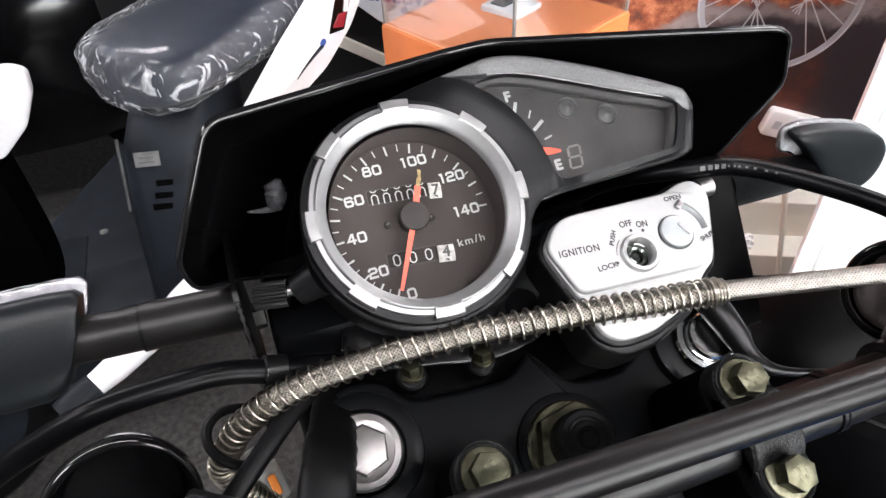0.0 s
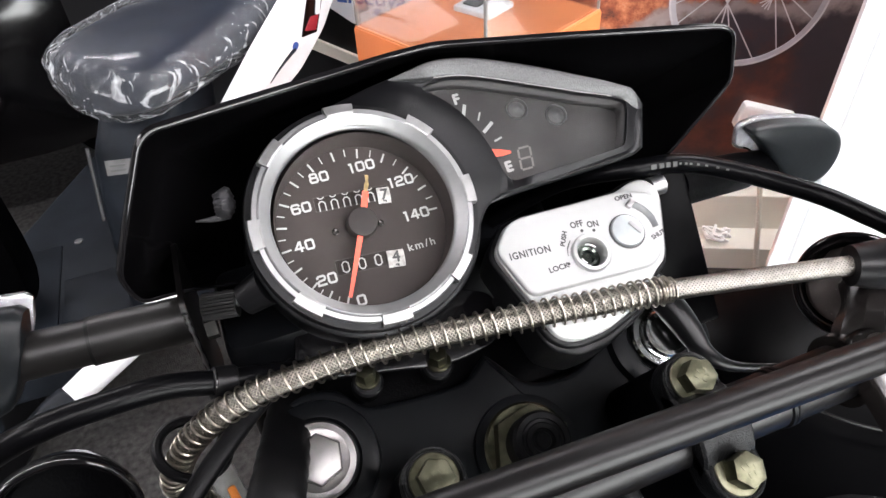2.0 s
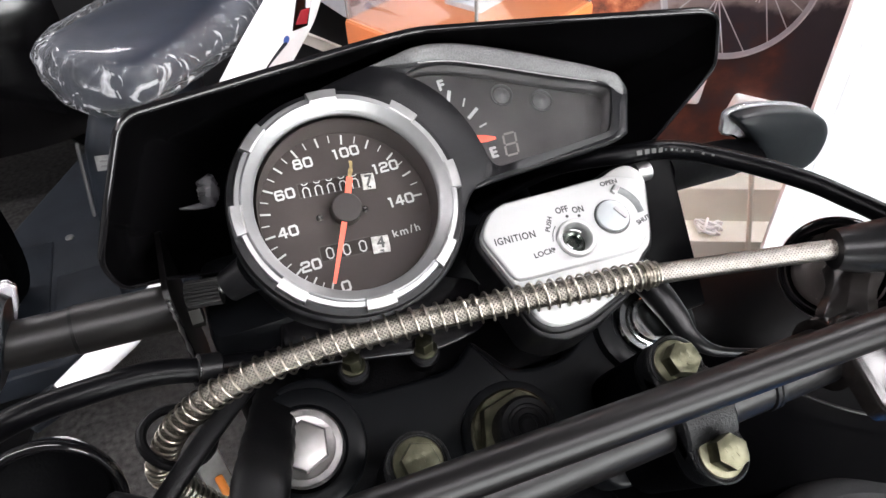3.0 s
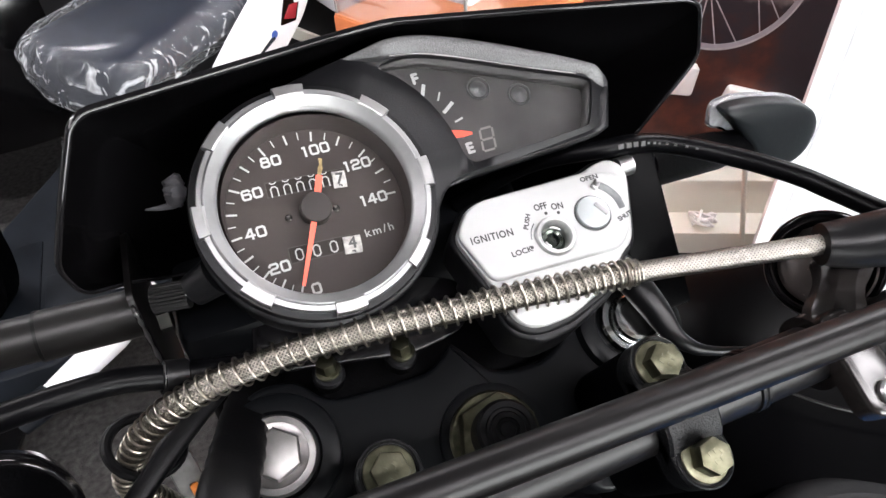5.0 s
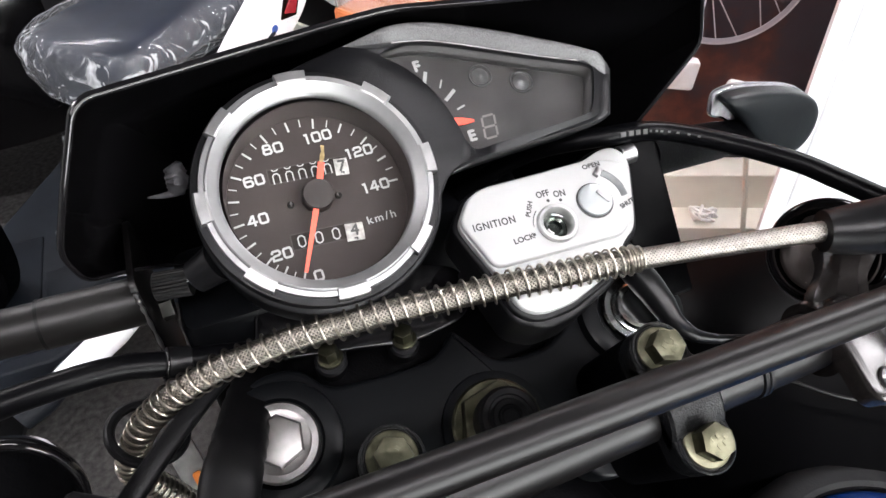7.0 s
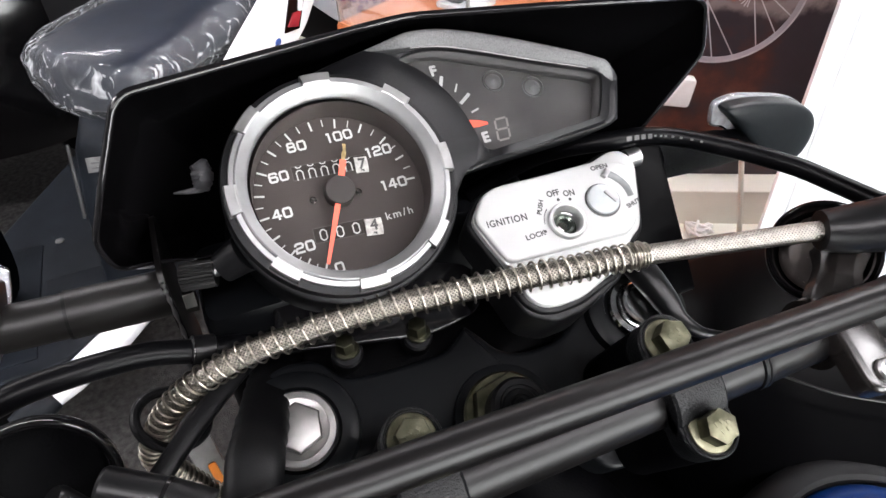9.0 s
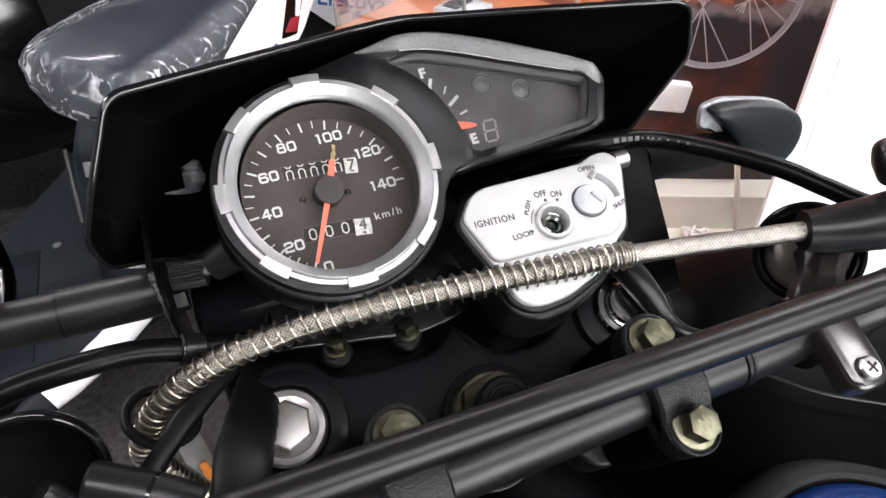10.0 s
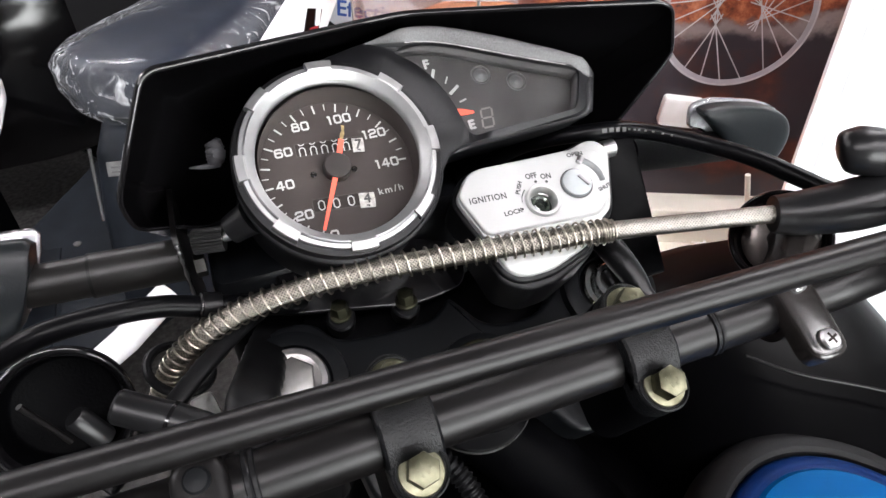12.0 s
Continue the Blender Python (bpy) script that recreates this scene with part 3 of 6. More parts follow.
def window_height(x, y):
    """The opening's lip dips towards the dial on the speedometer's side."""
    k = min(1.0, max(0.0, (math.hypot(x, y) - 0.0635) / 0.007))
    return -0.0120 + k * 0.0035


def house_height(i):
    """The outer edge lies lower along the gauge's hood."""
    n = len(hood_run)
    if i >= n:
        return -0.0062
    return -0.0062 - 0.0043 * min(1.0, min(i, n - 1 - i) / 14)


WELL = circle(0.0395, 64)


def housing():
    bm = bmesh.new()
    rings = [[(x, y, -0.05) for x, y in inset(HOUSE, 0.008)], [(x, y, -0.03) for x, y in inset(HOUSE, 0.003)],
             [(x, y, house_height(k) - 0.004) for k, (x, y) in enumerate(inset(HOUSE, 0.0004))],
             [(x, y, house_height(k) - 0.0010) for k, (x, y) in enumerate(HOUSE)],
             [(x, y, house_height(k)) for k, (x, y) in enumerate(inset(HOUSE, 0.0009))]]
    made = [[bm.verts.new(v) for v in ring] for ring in rings]
    n = len(HOUSE)
    for a, b in zip(made, made[1:]):
        for i in range(n):
            bm.faces.new((a[i], a[(i + 1) % n], b[(i + 1) % n], b[i]))
    bm.faces.new(made[0][::-1])
    edges = [bm.edges.get((made[-1][i], made[-1][(i + 1) % n])) for i in range(n)]
    for hole, lip in ((WINDOW, window_height), (WELL, lambda x, y: -0.006)):
        vs = [bm.verts.new((x, y, lip(x, y))) for x, y in hole]
        low = [bm.verts.new((x, y, -0.021)) for x, y in hole]
        k = len(hole)
        for i in range(k):
            bm.faces.new((vs[i], low[i], low[(i + 1) % k], vs[(i + 1) % k]))
        edges += [bm.edges.get((vs[i], vs[(i + 1) % k])) for i in range(k)]
    bmesh.ops.triangle_fill(bm, use_beauty=True, use_dissolve=False, edges=edges)
    return bm


house = part("instrument_housing", housing(), HOOD, bike, "grained black instrument housing", C, 50)

def resample(run, n):
    """Evenly spaced points along a line of 2D points."""
    pts = [Vector(p) for p in run]
    far = [0.0]
    for a, b in zip(pts, pts[1:]):
        far.append(far[-1] + (b - a).length)
    out, j = [], 0
    for i in range(n):
        s = far[-1] * i / (n - 1)
        while j < len(pts) - 2 and far[j + 1] < s:
            j += 1
        k = (s - far[j]) / max(1e-9, far[j + 1] - far[j])
        out.append(pts[j].lerp(pts[j + 1], min(1.0, k)))
    return out


# the raised, coarser grained edge over the fuel gauge
top_out = resample(chaikin(mm((131.0, 16.4), (132.4, 19.5), (131.2, 23.4), (127.1, 26.8), (116.7, 33.2), (104.9, 39.1), (93.2, 44.9), (81.4, 49.9), (69.6, 54.5), (57.6, 58.2), (45, 59.3),
                      (33.5, 57.0), (25, 55.2))), 48)
top_in = resample(chaikin(mm((123.4, 16.2), (124.6, 18.8), (123.0, 22.4), (104.6, 29.5), (88.0, 36.4), (72.0, 43.3), (57.6, 48.8), (48, 50.4), (40, 51.2), (33, 53.0), (26, 54.6))), 48)
rows = []
for i, (p, q) in enumerate(zip(top_out, top_in)):
    tame = min(1.0, i / 4, (47 - i) / 7)
    rows.append([(*p.lerp(q, k), -0.0102 + (z + 0.0102) * tame if z > -0.012 else z) for k, z in
                 ((0.0, -0.0125), (0.0, -0.0100), (0.12, -0.0086), (0.22, -0.0058), (0.28, -0.0049), (0.35, -0.0048), (0.60, -0.0058), (0.92, -0.0071), (1.0, -0.0078), (1.0, -0.0125))])
part("hood_edge", loops(bmesh.new(), rows), RIMGRAIN, house, "coarse grained raised edge", C, 50)
# alloy wire added as the bright highlight along the glass
part("glass_highlight", tube([(q.x, q.y, -0.0077) for q in top_in[5:40]], 0.00028, 8), ALLOY, house, "thin alloy line as the glass edge's highlight", C)
low_out = resample(mm((50.5, -5.9), (61.5, -4.8), (88.5, -3.9), (113.4, -3.3), (120.0, -2.3), (124.2, -0.6), (128.6, 9.5), (132.4, 18.8)), 60)
low_in = resample(mm((56.5, -1.5), (66.4, -0.6), (88.0, -0.2), (110, 0.6), (114.6, 1.2), (117.6, 3.4), (120.8, 10.0), (124.2, 17.4)), 60)
rows = []
for i, (p, q) in enumerate(zip(low_out, low_in)):
    tame = min(1.0, i / 6, (59 - i) / 4)
    rows.append([(*p.lerp(q, k), -0.0106 + (z + 0.0106) * tame if z > -0.012 else z) for k, z in
                 ((0.0, -0.0130), (-0.04, -0.0108), (0.10, -0.0096), (0.22, -0.0092), (0.55, -0.0097), (0.90, -0.0104), (1.0, -0.0110), (1.0, -0.0130))])
# the grain's grey sheen is put into a lighter, speckled colour
part("lower_edge", loops(bmesh.new(), rows), material("grained lower edge", (0.009, 0.009, 0.010), 0.36, grain=0.5, grain_size=1800, vary=0.7, vary_size=1400, spec=0.36), house, "grained lower edge", C, 50)
# wall colour made paler than the face to offset the shade on it
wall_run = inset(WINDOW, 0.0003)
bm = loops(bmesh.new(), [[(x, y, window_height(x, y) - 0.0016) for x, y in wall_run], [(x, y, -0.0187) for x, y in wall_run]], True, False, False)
part("window_wall", bm, material("gauge wall lightened against shade", (0.062, 0.060, 0.060), 0.55, vary=0.2, vary_size=60, spec=0.2), house, "", C, 40)

# speedometer
speedo = part("speedometer", lathe([(0.0392, -0.024), (0.0392, -0.0192), (1e-5, -0.0192)], 64, caps=(True, False)), DIAL, bike,
              "round speedometer with a dark brown dial", S)
part("rim", lathe([(0.0445, -0.012), (0.0448, -0.0055), (0.0442, -0.0035), (0.0415, -0.003), (0.0405, -0.006)], 96,
                  caps=(False, False)), MOULDED, speedo, "black outer rim", B)
part("bezel", lathe([(0.0418, -0.006), (0.0418, -0.0017), (0.0414, -0.0009), (0.0397, -0.0006), (0.0393, 0.0003), (0.0388, 0.0006), (0.0383, 0.0002),
                     (0.0369, -0.0013), (0.0359, -0.0020), (0.0353, -0.0027), (0.0350, -0.0036), (0.0349, -0.0060)], 128, caps=(False, False)), BEZEL, speedo,
     "brushed silver ring", B, 30)
# dial brown, lightened in colour because this steep wall falls in shade
part("inner_ring", lathe([(0.0348, -0.0062), (0.0347, -0.0080), (0.0341, -0.0188)], 96, caps=(False, False)), material("dial brown lightened against shade", (0.047, 0.039, 0.037), 0.6, spec=0.15), speedo, "", S)
tab_mesh = None
for i in range(8):
    a = radians(-2 + 45 * i)
    m = B @ Matrix.Rotation(a, 4, "Z")
    if tab_mesh is None:
        bm = bmesh.new()
        arc = [radians(d) for d in (-7.6, -5, -2.5, 0, 2.5, 5, 7.6)]
        prof = [(0.0436, -0.0065), (0.0436, -0.0004), (0.0430, 0.0006), (0.0396, 0.0011), (0.0389, 0.0008), (0.0388, -0.0004)]
        loops(bm, [[(r * math.cos(t), r * math.sin(t), z) for r, z in prof] for t in arc])
        ob = part("tab", bm, TABS, speedo, "", m, 25)
        tab_mesh = ob.data
    else:
        part("tab", tab_mesh, TABS, speedo, "", m, 0)
ob = part("glass", lathe([(0.0345, -0.0050), (1e-5, -0.0044)], 64, caps=(False, False)), GLASS, speedo, "clear instrument glass", S)
ob.visible_shadow = False

HUB = (-0.0008, 0.0006)
SPEEDS = ((0, 243.5), (20, 217), (40, 184.5), (60, 149.5), (80, 113.5), (100, 75.5), (120, 36), (140, -1.5))


def dial_angle(v):
    for (a, p), (b, q) in zip(SPEEDS, SPEEDS[1:]):
        if a <= v <= b:
            return radians(p + (q - p) * (v - a) / (b - a))
    return 0


for v in range(0, 141, 5):
    a = dial_angle(v)
    long = v % 10 == 0
    bm = bmesh.new()
    box(bm, 0.0287 if long else 0.0297, 0.0327, -0.00036 if long else -0.0002, 0.00036 if long else 0.0002, 0, 0.00015)
    part("tick", bm, INK, speedo, "", S @ Matrix.Translation((HUB[0], HUB[1], -0.0191)) @ Matrix.Rotation(a, 4, "Z"), 0)
for text, x, y in (("0", -9.4, -28.0), ("20", -19.8, -16.4), ("40", -24.3, -1.3), ("60", -21.3, 13.6), ("80", -11.0, 24.3), ("100", 7.0, 24.8),
                   ("120", 20.8, 14.8), ("140", 22.6, -0.4)):
    part("numeral", figures(text), INK, speedo, "", S @ Matrix.Translation((x * MM, y * MM, -0.019)), 0)
part("unit_mark", bold(words("km/h", 0.0044, 0.00005, 1.1, spacing=1.3), 0.00006), INK, speedo, "",
     S @ pose(0.0206, -0.0133, -0.019), 0)


def counter(name, label, x0, x1, yc, half, drop, count, last, parent, rolled):
    """A row of number drums behind an opening, the last drum white; the row sinks by drop along its length. rolled: the figures stand half turned."""
    n = count + 1
    w = (x1 - x0) / n
    lean = math.degrees(math.atan2(-drop, x1 - x0))
    F = S @ pose((x0 + x1) / 2, yc, -0.019, 0, 0, lean)
    h = (x1 - x0) / 2
    pit = part(name, box(bmesh.new(), -h - 0.0004, h + 0.0003, -half, half, -0.0005, 0.0001), PIT, parent, label, F, 0)
    fw, fh = 0.00125, 0.0040
    for i in range(count):
        bm = bmesh.new()
        if rolled:
            ribbon(bm, [(-fw, -half), (-fw, -half + fh - 0.0008), (-fw + 0.0007, -half + fh), (fw - 0.0007, -half + fh), (fw, -half + fh - 0.0008), (fw, -half)], 0.00024)
            ribbon(bm, [(-fw, half), (-fw + 0.0007, half - 0.0006), (fw - 0.0007, half - 0.0006), (fw, half)], 0.0002)
        else:
            ribbon(bm, octagon(-fw, fw, -0.0021, 0.0021, 0.0008), 0.00025, True)
        part("digit", bm, INK, parent, "", F @ pose(-h + w * (i + 0.5), -0.0002, 0.0002), 0)
    bm = bmesh.new()
    ribbon(bm, [(-h - 0.0004, half), (h + 0.0003, half), (h + 0.0003, -half), (-h - 0.0004, -half)], 0.00012, True)
    part("opening_edge", bm, material("opening edge", (0.032, 0.027, 0.025), 0.5), parent, "", F @ pose(0, 0, 0.0001), 0)
    rows, high = [], half * 1.15
    for k in range(9):
        y = high * (k / 4 - 1)
        rows.append([(h - w * 0.98, y, 0.0), (h + w * 0.06, y, 0.0), (h + w * 0.06, y, 0.0012 - 0.0008 * (y / high) ** 2), (h - w * 0.98, y, 0.0012 - 0.0008 * (y / high) ** 2)])
    tilt = pose(0.0002, -0.0004, 0, 0, 0, -4)
    part("last_drum", loops(bmesh.new(), rows), DRUM, parent, "white last drum", F @ tilt, 30)
    part("digit", bold(words(last, 0.0064, 0.00005, 1.0), 0.00016), PRINT, parent, "", F @ tilt @ pose(h - w * 0.46, 0.0004 if not rolled else -0.0002, 0.00132), 0)
    bm = bmesh.new()
    ribbon(bm, [(-0.0007, 0), (0.0005, 0), (0.0005, -0.0007)], 0.0003)
    part("digit", bm, PRINT, parent, "", F @ tilt @ pose(h - w * 0.46, -half * 0.86, 0.0009, 8), 0)
    return pit


counter("odometer", "black odometer opening", -0.0155, 0.0142, 0.0125, 0.0029, 0.0017, 5, "7", speedo, True)
counter("trip_counter", "black trip counter opening", -0.0148, 0.0116, -0.0142, 0.0030, 0.0016, 3, "4", speedo, False)
tip, tail = Vector((-0.0142, -0.0266, 0)), Vector((0.0040, 0.0122, 0))
way = (tip - tail).normalized()
side = Vector((-way.y, way.x, 0))
bm = bmesh.new()
loops(bm, [[tuple(p + side * s * w + Vector((0, 0, z))) for s, z in ((-1, -0.0136), (1, -0.0136), (1, -0.0128), (-1, -0.0128))]
           for p, w in ((tail, 0.00125), (Vector((*HUB, 0)), 0.0012), (tip, 0.00062))])
part("needle", bm, NEEDLE, speedo, "orange-red needle", S, 0)
bm = bmesh.new()
end = tail - way * 0.0072 + Vector((-0.0006, 0, 0))
loops(bm, [[tuple(p + side * s * w + Vector((0, 0, z))) for s, z in ((-1, -0.0135), (1, -0.0135), (1, -0.0131), (-1, -0.0131))]
           for p, w in ((tail + way * 0.001, 0.0006), (tail - way * 0.003, 0.0009), (tail - way * 0.0045, 0.0005), (end, 0.0007))])
part("needle_tail", bm, BRASS, speedo, "tarnished brass needle tail", S, 0)
part("needle_hub", lathe([(0.0060, -0.0175), (0.0060, -0.0128), (0.0056, -0.0123), (1e-5, -0.0121)], 40, cx=HUB[0], cy=HUB[1],
                         caps=(True, False)), material("hub cap grey", (0.026, 0.022, 0.021), 0.5, spec=0.2), speedo, "dark grey hub cap", S)
RIVET = material("dark rivet", (0.03, 0.027, 0.025), 0.2, 0.6, vary=0.3, vary_size=900)
for x, y in ((0.0072, -0.0004), (-0.0112, 0.0008)):
    bm = lathe([(0.0014, 0), (0.0014, 0.0005), (0.0009, 0.0008), (1e-5, 0.0007)], 16, caps=(True, False))
    part("rivet", bm, RIVET, speedo, "", S @ Matrix.Translation((x, y, -0.0191)))
part("trip_knob_boss", tube([(-0.043, -0.0125, -0.014), (-0.052, -0.0145, -0.0185)], [0.0075, 0.0062], 24), MOULDED, speedo, "", C)
part("speedometer_case", lathe([(0.030, -0.075), (0.039, -0.066), (0.0435, -0.045), (0.0445, -0.008)], 64, caps=(True, False)), MOULDED,
     speedo, "black plastic case", S)

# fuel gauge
# the reflected haze on the glass is put into the face's paler colour
gauge = part("fuel_gauge", prism(inset(WINDOW, -0.0008), -0.0205, -0.0188), material("gauge face paled for glass haze", (0.043, 0.041, 0.0405), 0.6, vary=0.35, vary_size=45, spec=0.15), bike, "fuel gauge with a dark brown face", C, 0)
for text, x, y, s in (("F", 54.2, 43.4, 6.4), ("E", 66.3, 8.6, 6.4)):
    part("letter", bold(words(text, s * MM, 0.00005, 1.05), 0.0003), INK, gauge, "", C @ pose(x * MM, y * MM, -0.0186), 0)
for (x0, y0), (x1, y1), w in (((57.0, 40.4), (54.8, 35.6), 0.75), ((62.4, 35.4), (60.4, 32.0), 0.35), ((66.2, 29.8), (60.9, 26.2), 0.75),
                              ((67.9, 22.2), (64.2, 21.2), 0.4)):
    d = Vector((x1 - x0, y1 - y0)).length * MM
    bm = bmesh.new()
    box(bm, 0, d, -w * MM, w * MM, 0, 0.00012)
    part("tick", bm, INK, gauge, "", C @ pose(x0 * MM, y0 * MM, -0.0187, 0, 0, math.degrees(math.atan2(y1 - y0, x1 - x0))), 0)
bm = bmesh.new()
loops(bm, [[(x * MM, (y + s * w) * MM, z) for s, z in ((-1, -0.0184), (1, -0.0184), (1, -0.0178), (-1, -0.0178))]
           for x, y, w in ((58.5, 16.8, 1.9), (65, 15.4, 1.5), (69.2, 14.6, 0.5))])
part("needle", bm, NEEDLE, gauge, "red fuel needle", C, 0)


def segment(x0, y0, x1, y1, w):
    d = Vector((x1 - x0, y1 - y0))
    bm = bmesh.new()
    box(bm, 0.0004, d.length - 0.0004, -w, w, 0, 0.0001)
    part("segment", bm, LCD, gauge, "", C @ pose(x0, y0, -0.0187, 0, 0, math.degrees(math.atan2(d.y, d.x))), 0)


sx, sy, sw, sh = 0.0714, 0.0058, 0.0056, 0.0096
for x0, y0, x1, y1 in ((0, 0, 1, 0), (0, .5, 1, .5), (0, 1, 1, 1), (0, 0, 0, .5), (0, .5, 0, 1), (1, 0, 1, .5), (1, .5, 1, 1)):
    segment(sx + sw * x0 + 0.0016 * y0, sy + sh * y0, sx + sw * x1 + 0.0016 * y1, sy + sh * y1, 0.00045)
for x, y in ((0.0790, 0.0328), (0.0957, 0.0258), (0.0831, 0.0462), (0.1010, 0.0386)):
    bm = lathe([(0.0052, 0), (0.0048, 0.0004), (0.0040, -0.0004), (0.002, 0.001), (1e-5, 0.0014)], 28, caps=(False, False))
    part("warning_lamp", bm, LAMP_CUP, gauge, "unlit grey warning lamp", C @ pose(x, y, -0.0186))
ob = part("glass", prism(inset(WINDOW, 0.0002), -0.0154, -0.0150), GLASS, gauge, "clear instrument glass", C, 0)
ob.visible_shadow = False

# ---- ignition switch ----
PLATE_RUN = rounded(mm((-38.6, 13.2), (-36.6, 5), (-32, -10.5), (-28.6, -25.5), (-24.3, -29.7), (-18.6, -31.2), (-7.2, -31), (13, -24.6),
                       (25, -14), (30.5, -11), (33.2, -6.5), (42.8, 16.4), (43.3, 21.5), (38.7, 26.8), (31, 26.4), (23.9, 23.8), (1.9, 24.1),
                       (-23.5, 24.9), (-30.6, 22.8)), 0.0035, 3)
FACE_RUN = rounded(mm((-38.2, 13.0), (-31.6, -9.4), (24.4, -12.6), (31.6, -6.2), (40.8, 15.6), (33.5, 20.6), (23.9, 23.2), (1.9, 23.6),
                      (-23.5, 24.5), (-30.4, 22.4)), 0.004, 3)
KEY = (-0.0006, 0.0002)


def pierced(outline, z0, z1, bevel, r):
    """A slab of the outline with a round hole for the lock."""
    bm = bmesh.new()
    rings = [[(x, y, z0) for x, y in outline], [(x, y, z1 - bevel) for x, y in outline]]
    for i in (1, 2, 3):
        a = math.pi / 6 * i
        rings.append([(x, y, z1 - bevel + bevel * math.sin(a)) for x, y in inset(outline, bevel * (1 - math.cos(a)))])
    loops(bm, rings, True, False, False)
    bm.verts.ensure_lookup_table()
    n, total = len(outline), len(bm.verts)
    top = [bm.verts[total - n + i] for i in range(n)]
    hole = circle(r, 40, *KEY)
    up, low = [bm.verts.new((x, y, z1)) for x, y in hole], [bm.verts.new((x, y, z0)) for x, y in hole]
    for i in range(40):
        bm.faces.new((up[i], low[i], low[(i + 1) % 40], up[(i + 1) % 40]))
    edges = [bm.edges.get((top[i], top[(i + 1) % n])) for i in range(n)] + [bm.edges.get((up[i], up[(i + 1) % 40])) for i in range(40)]
    bmesh.ops.triangle_fill(bm, use_beauty=True, use_dissolve=False, edges=edges)
    return bm


ign = part("ignition_switch", prism(inset(PLATE_RUN, -0.0022), -0.022, -0.0015, 0.0015), MOULDED, bike, "black ignition switch body", Y)
part("face_plate", pierced(PLATE_RUN, -0.006, 0.0018, 0.0012, 0.0061), PLATE, ign, "satin silver face plate", Y, 30)
part("raised_face", pierced(FACE_RUN, 0.001, 0.0040, 0.0014, 0.0061), PLATE, ign, "satin silver raised face", Y, 30)
part("lower_body", prism(rounded(mm((-38, 4), (-31, -30), (-20, -36.5), (-6, -36), (16, -27.5), (24, -16), (20, 0)), 0.004), -0.03, -0.004, 0.002),
     MOULDED, ign, "", Y)
part("key_collar", lathe([(0.0083, 0.003), (0.0083, 0.0050), (0.0077, 0.0058), (0.0066, 0.0059), (0.006, 0.0050), (0.0058, 0.0020),
                          (0.0057, -0.004)], 48, cx=KEY[0], cy=KEY[1], caps=(False, False)), material("pale silver collar", (0.52, 0.525, 0.52), 0.42, 0.8, vary=0.06, vary_size=300), ign, "pale silver key collar", Y, 30)
bm = lathe([(0.0057, -0.0012), (0.0050, -0.0012), (0.0046, 0.0006), (0.0040, 0.0012), (0.0030, 0.0006), (0.0024, -0.0012), (1e-5, -0.0012)], 40, cx=KEY[0], cy=KEY[1],
           caps=(False, False))
part("key_barrel", bm, material("dark steel", (0.14, 0.155, 0.14), 0.22, 1.0, vary=0.3, vary_size=300), ign, "dark steel key barrel", Y, 30)
# chrome arcs added as glints of light inside the lock
for r, a0, a1 in ((0.0046, 190, 262), (0.0036, 185, 240), (0.0049, 30, 88)):
    glint = [(KEY[0] + r * math.cos(radians(a)), KEY[1] + r * math.sin(radians(a)), 0.0018) for a in range(a0, a1, 8)]
    part("lock_glint", tube(glint, 0.00045, 8), CHROME, ign, "", Y)
part("bolt_groove", lathe([(0.0079, 0.0038), (0.0079, 0.00415), (0.0070, 0.00415)], 40, cx=0.0188, cy=0.0046, caps=(False, False)), LAMP_CUP, ign, "", Y)
part("guard_bolt", lathe([(0.0072, 0.003), (0.0072, 0.0050), (0.0068, 0.0056), (0.0055, 0.0058), (0.0020, 0.0060), (1e-5, 0.0060)], 40, cx=0.0188, cy=0.0046,
                         caps=(False, False)), material("polished bolt face", (0.40, 0.43, 0.435), 0.45, 0.8, vary=0.04, vary_size=200, rough_vary=0.02), ign, "polished round bolt head", Y, 30)
bm = bmesh.new()
box(bm, -0.0010, 0.0010, -0.0034, 0.0034, 0.0052, 0.0066, 0.0004)
part("bolt_ridge", bm, SILVER, ign, "", Y @ pose(0.0222, 0.0048, 0, 0, 0, 28), 30)
slot = [(0.0188 + 0.0128 * math.cos(radians(a)), 0.0046 + 0.0128 * math.sin(radians(a)), 0.0040) for a in range(52, -14, -6)]
part("shutter_slot", tube(slot, 0.0019, 10, squash=0.3), material("grey slot", (0.16, 0.17, 0.17), 0.4, 0.5, vary=0.2, vary_size=200), ign, "grey shutter slot", Y)
part("slot_edge", tube([(0.0188 + 0.0148 * math.cos(radians(a)), 0.0046 + 0.0148 * math.sin(radians(a)), 0.0041) for a in range(56, 6, -6)], 0.0004, 8), PRINT, ign, "", Y)
bm = bmesh.new()
box(bm, -0.0022, 0.0022, -0.0014, 0.0014, 0.0036, 0.0058, 0.0006)
part("shutter_lever", bm, CHROME, ign, "bright shutter lever", Y @ pose(0.0256, 0.0158, 0, 0, 0, 35), 30)
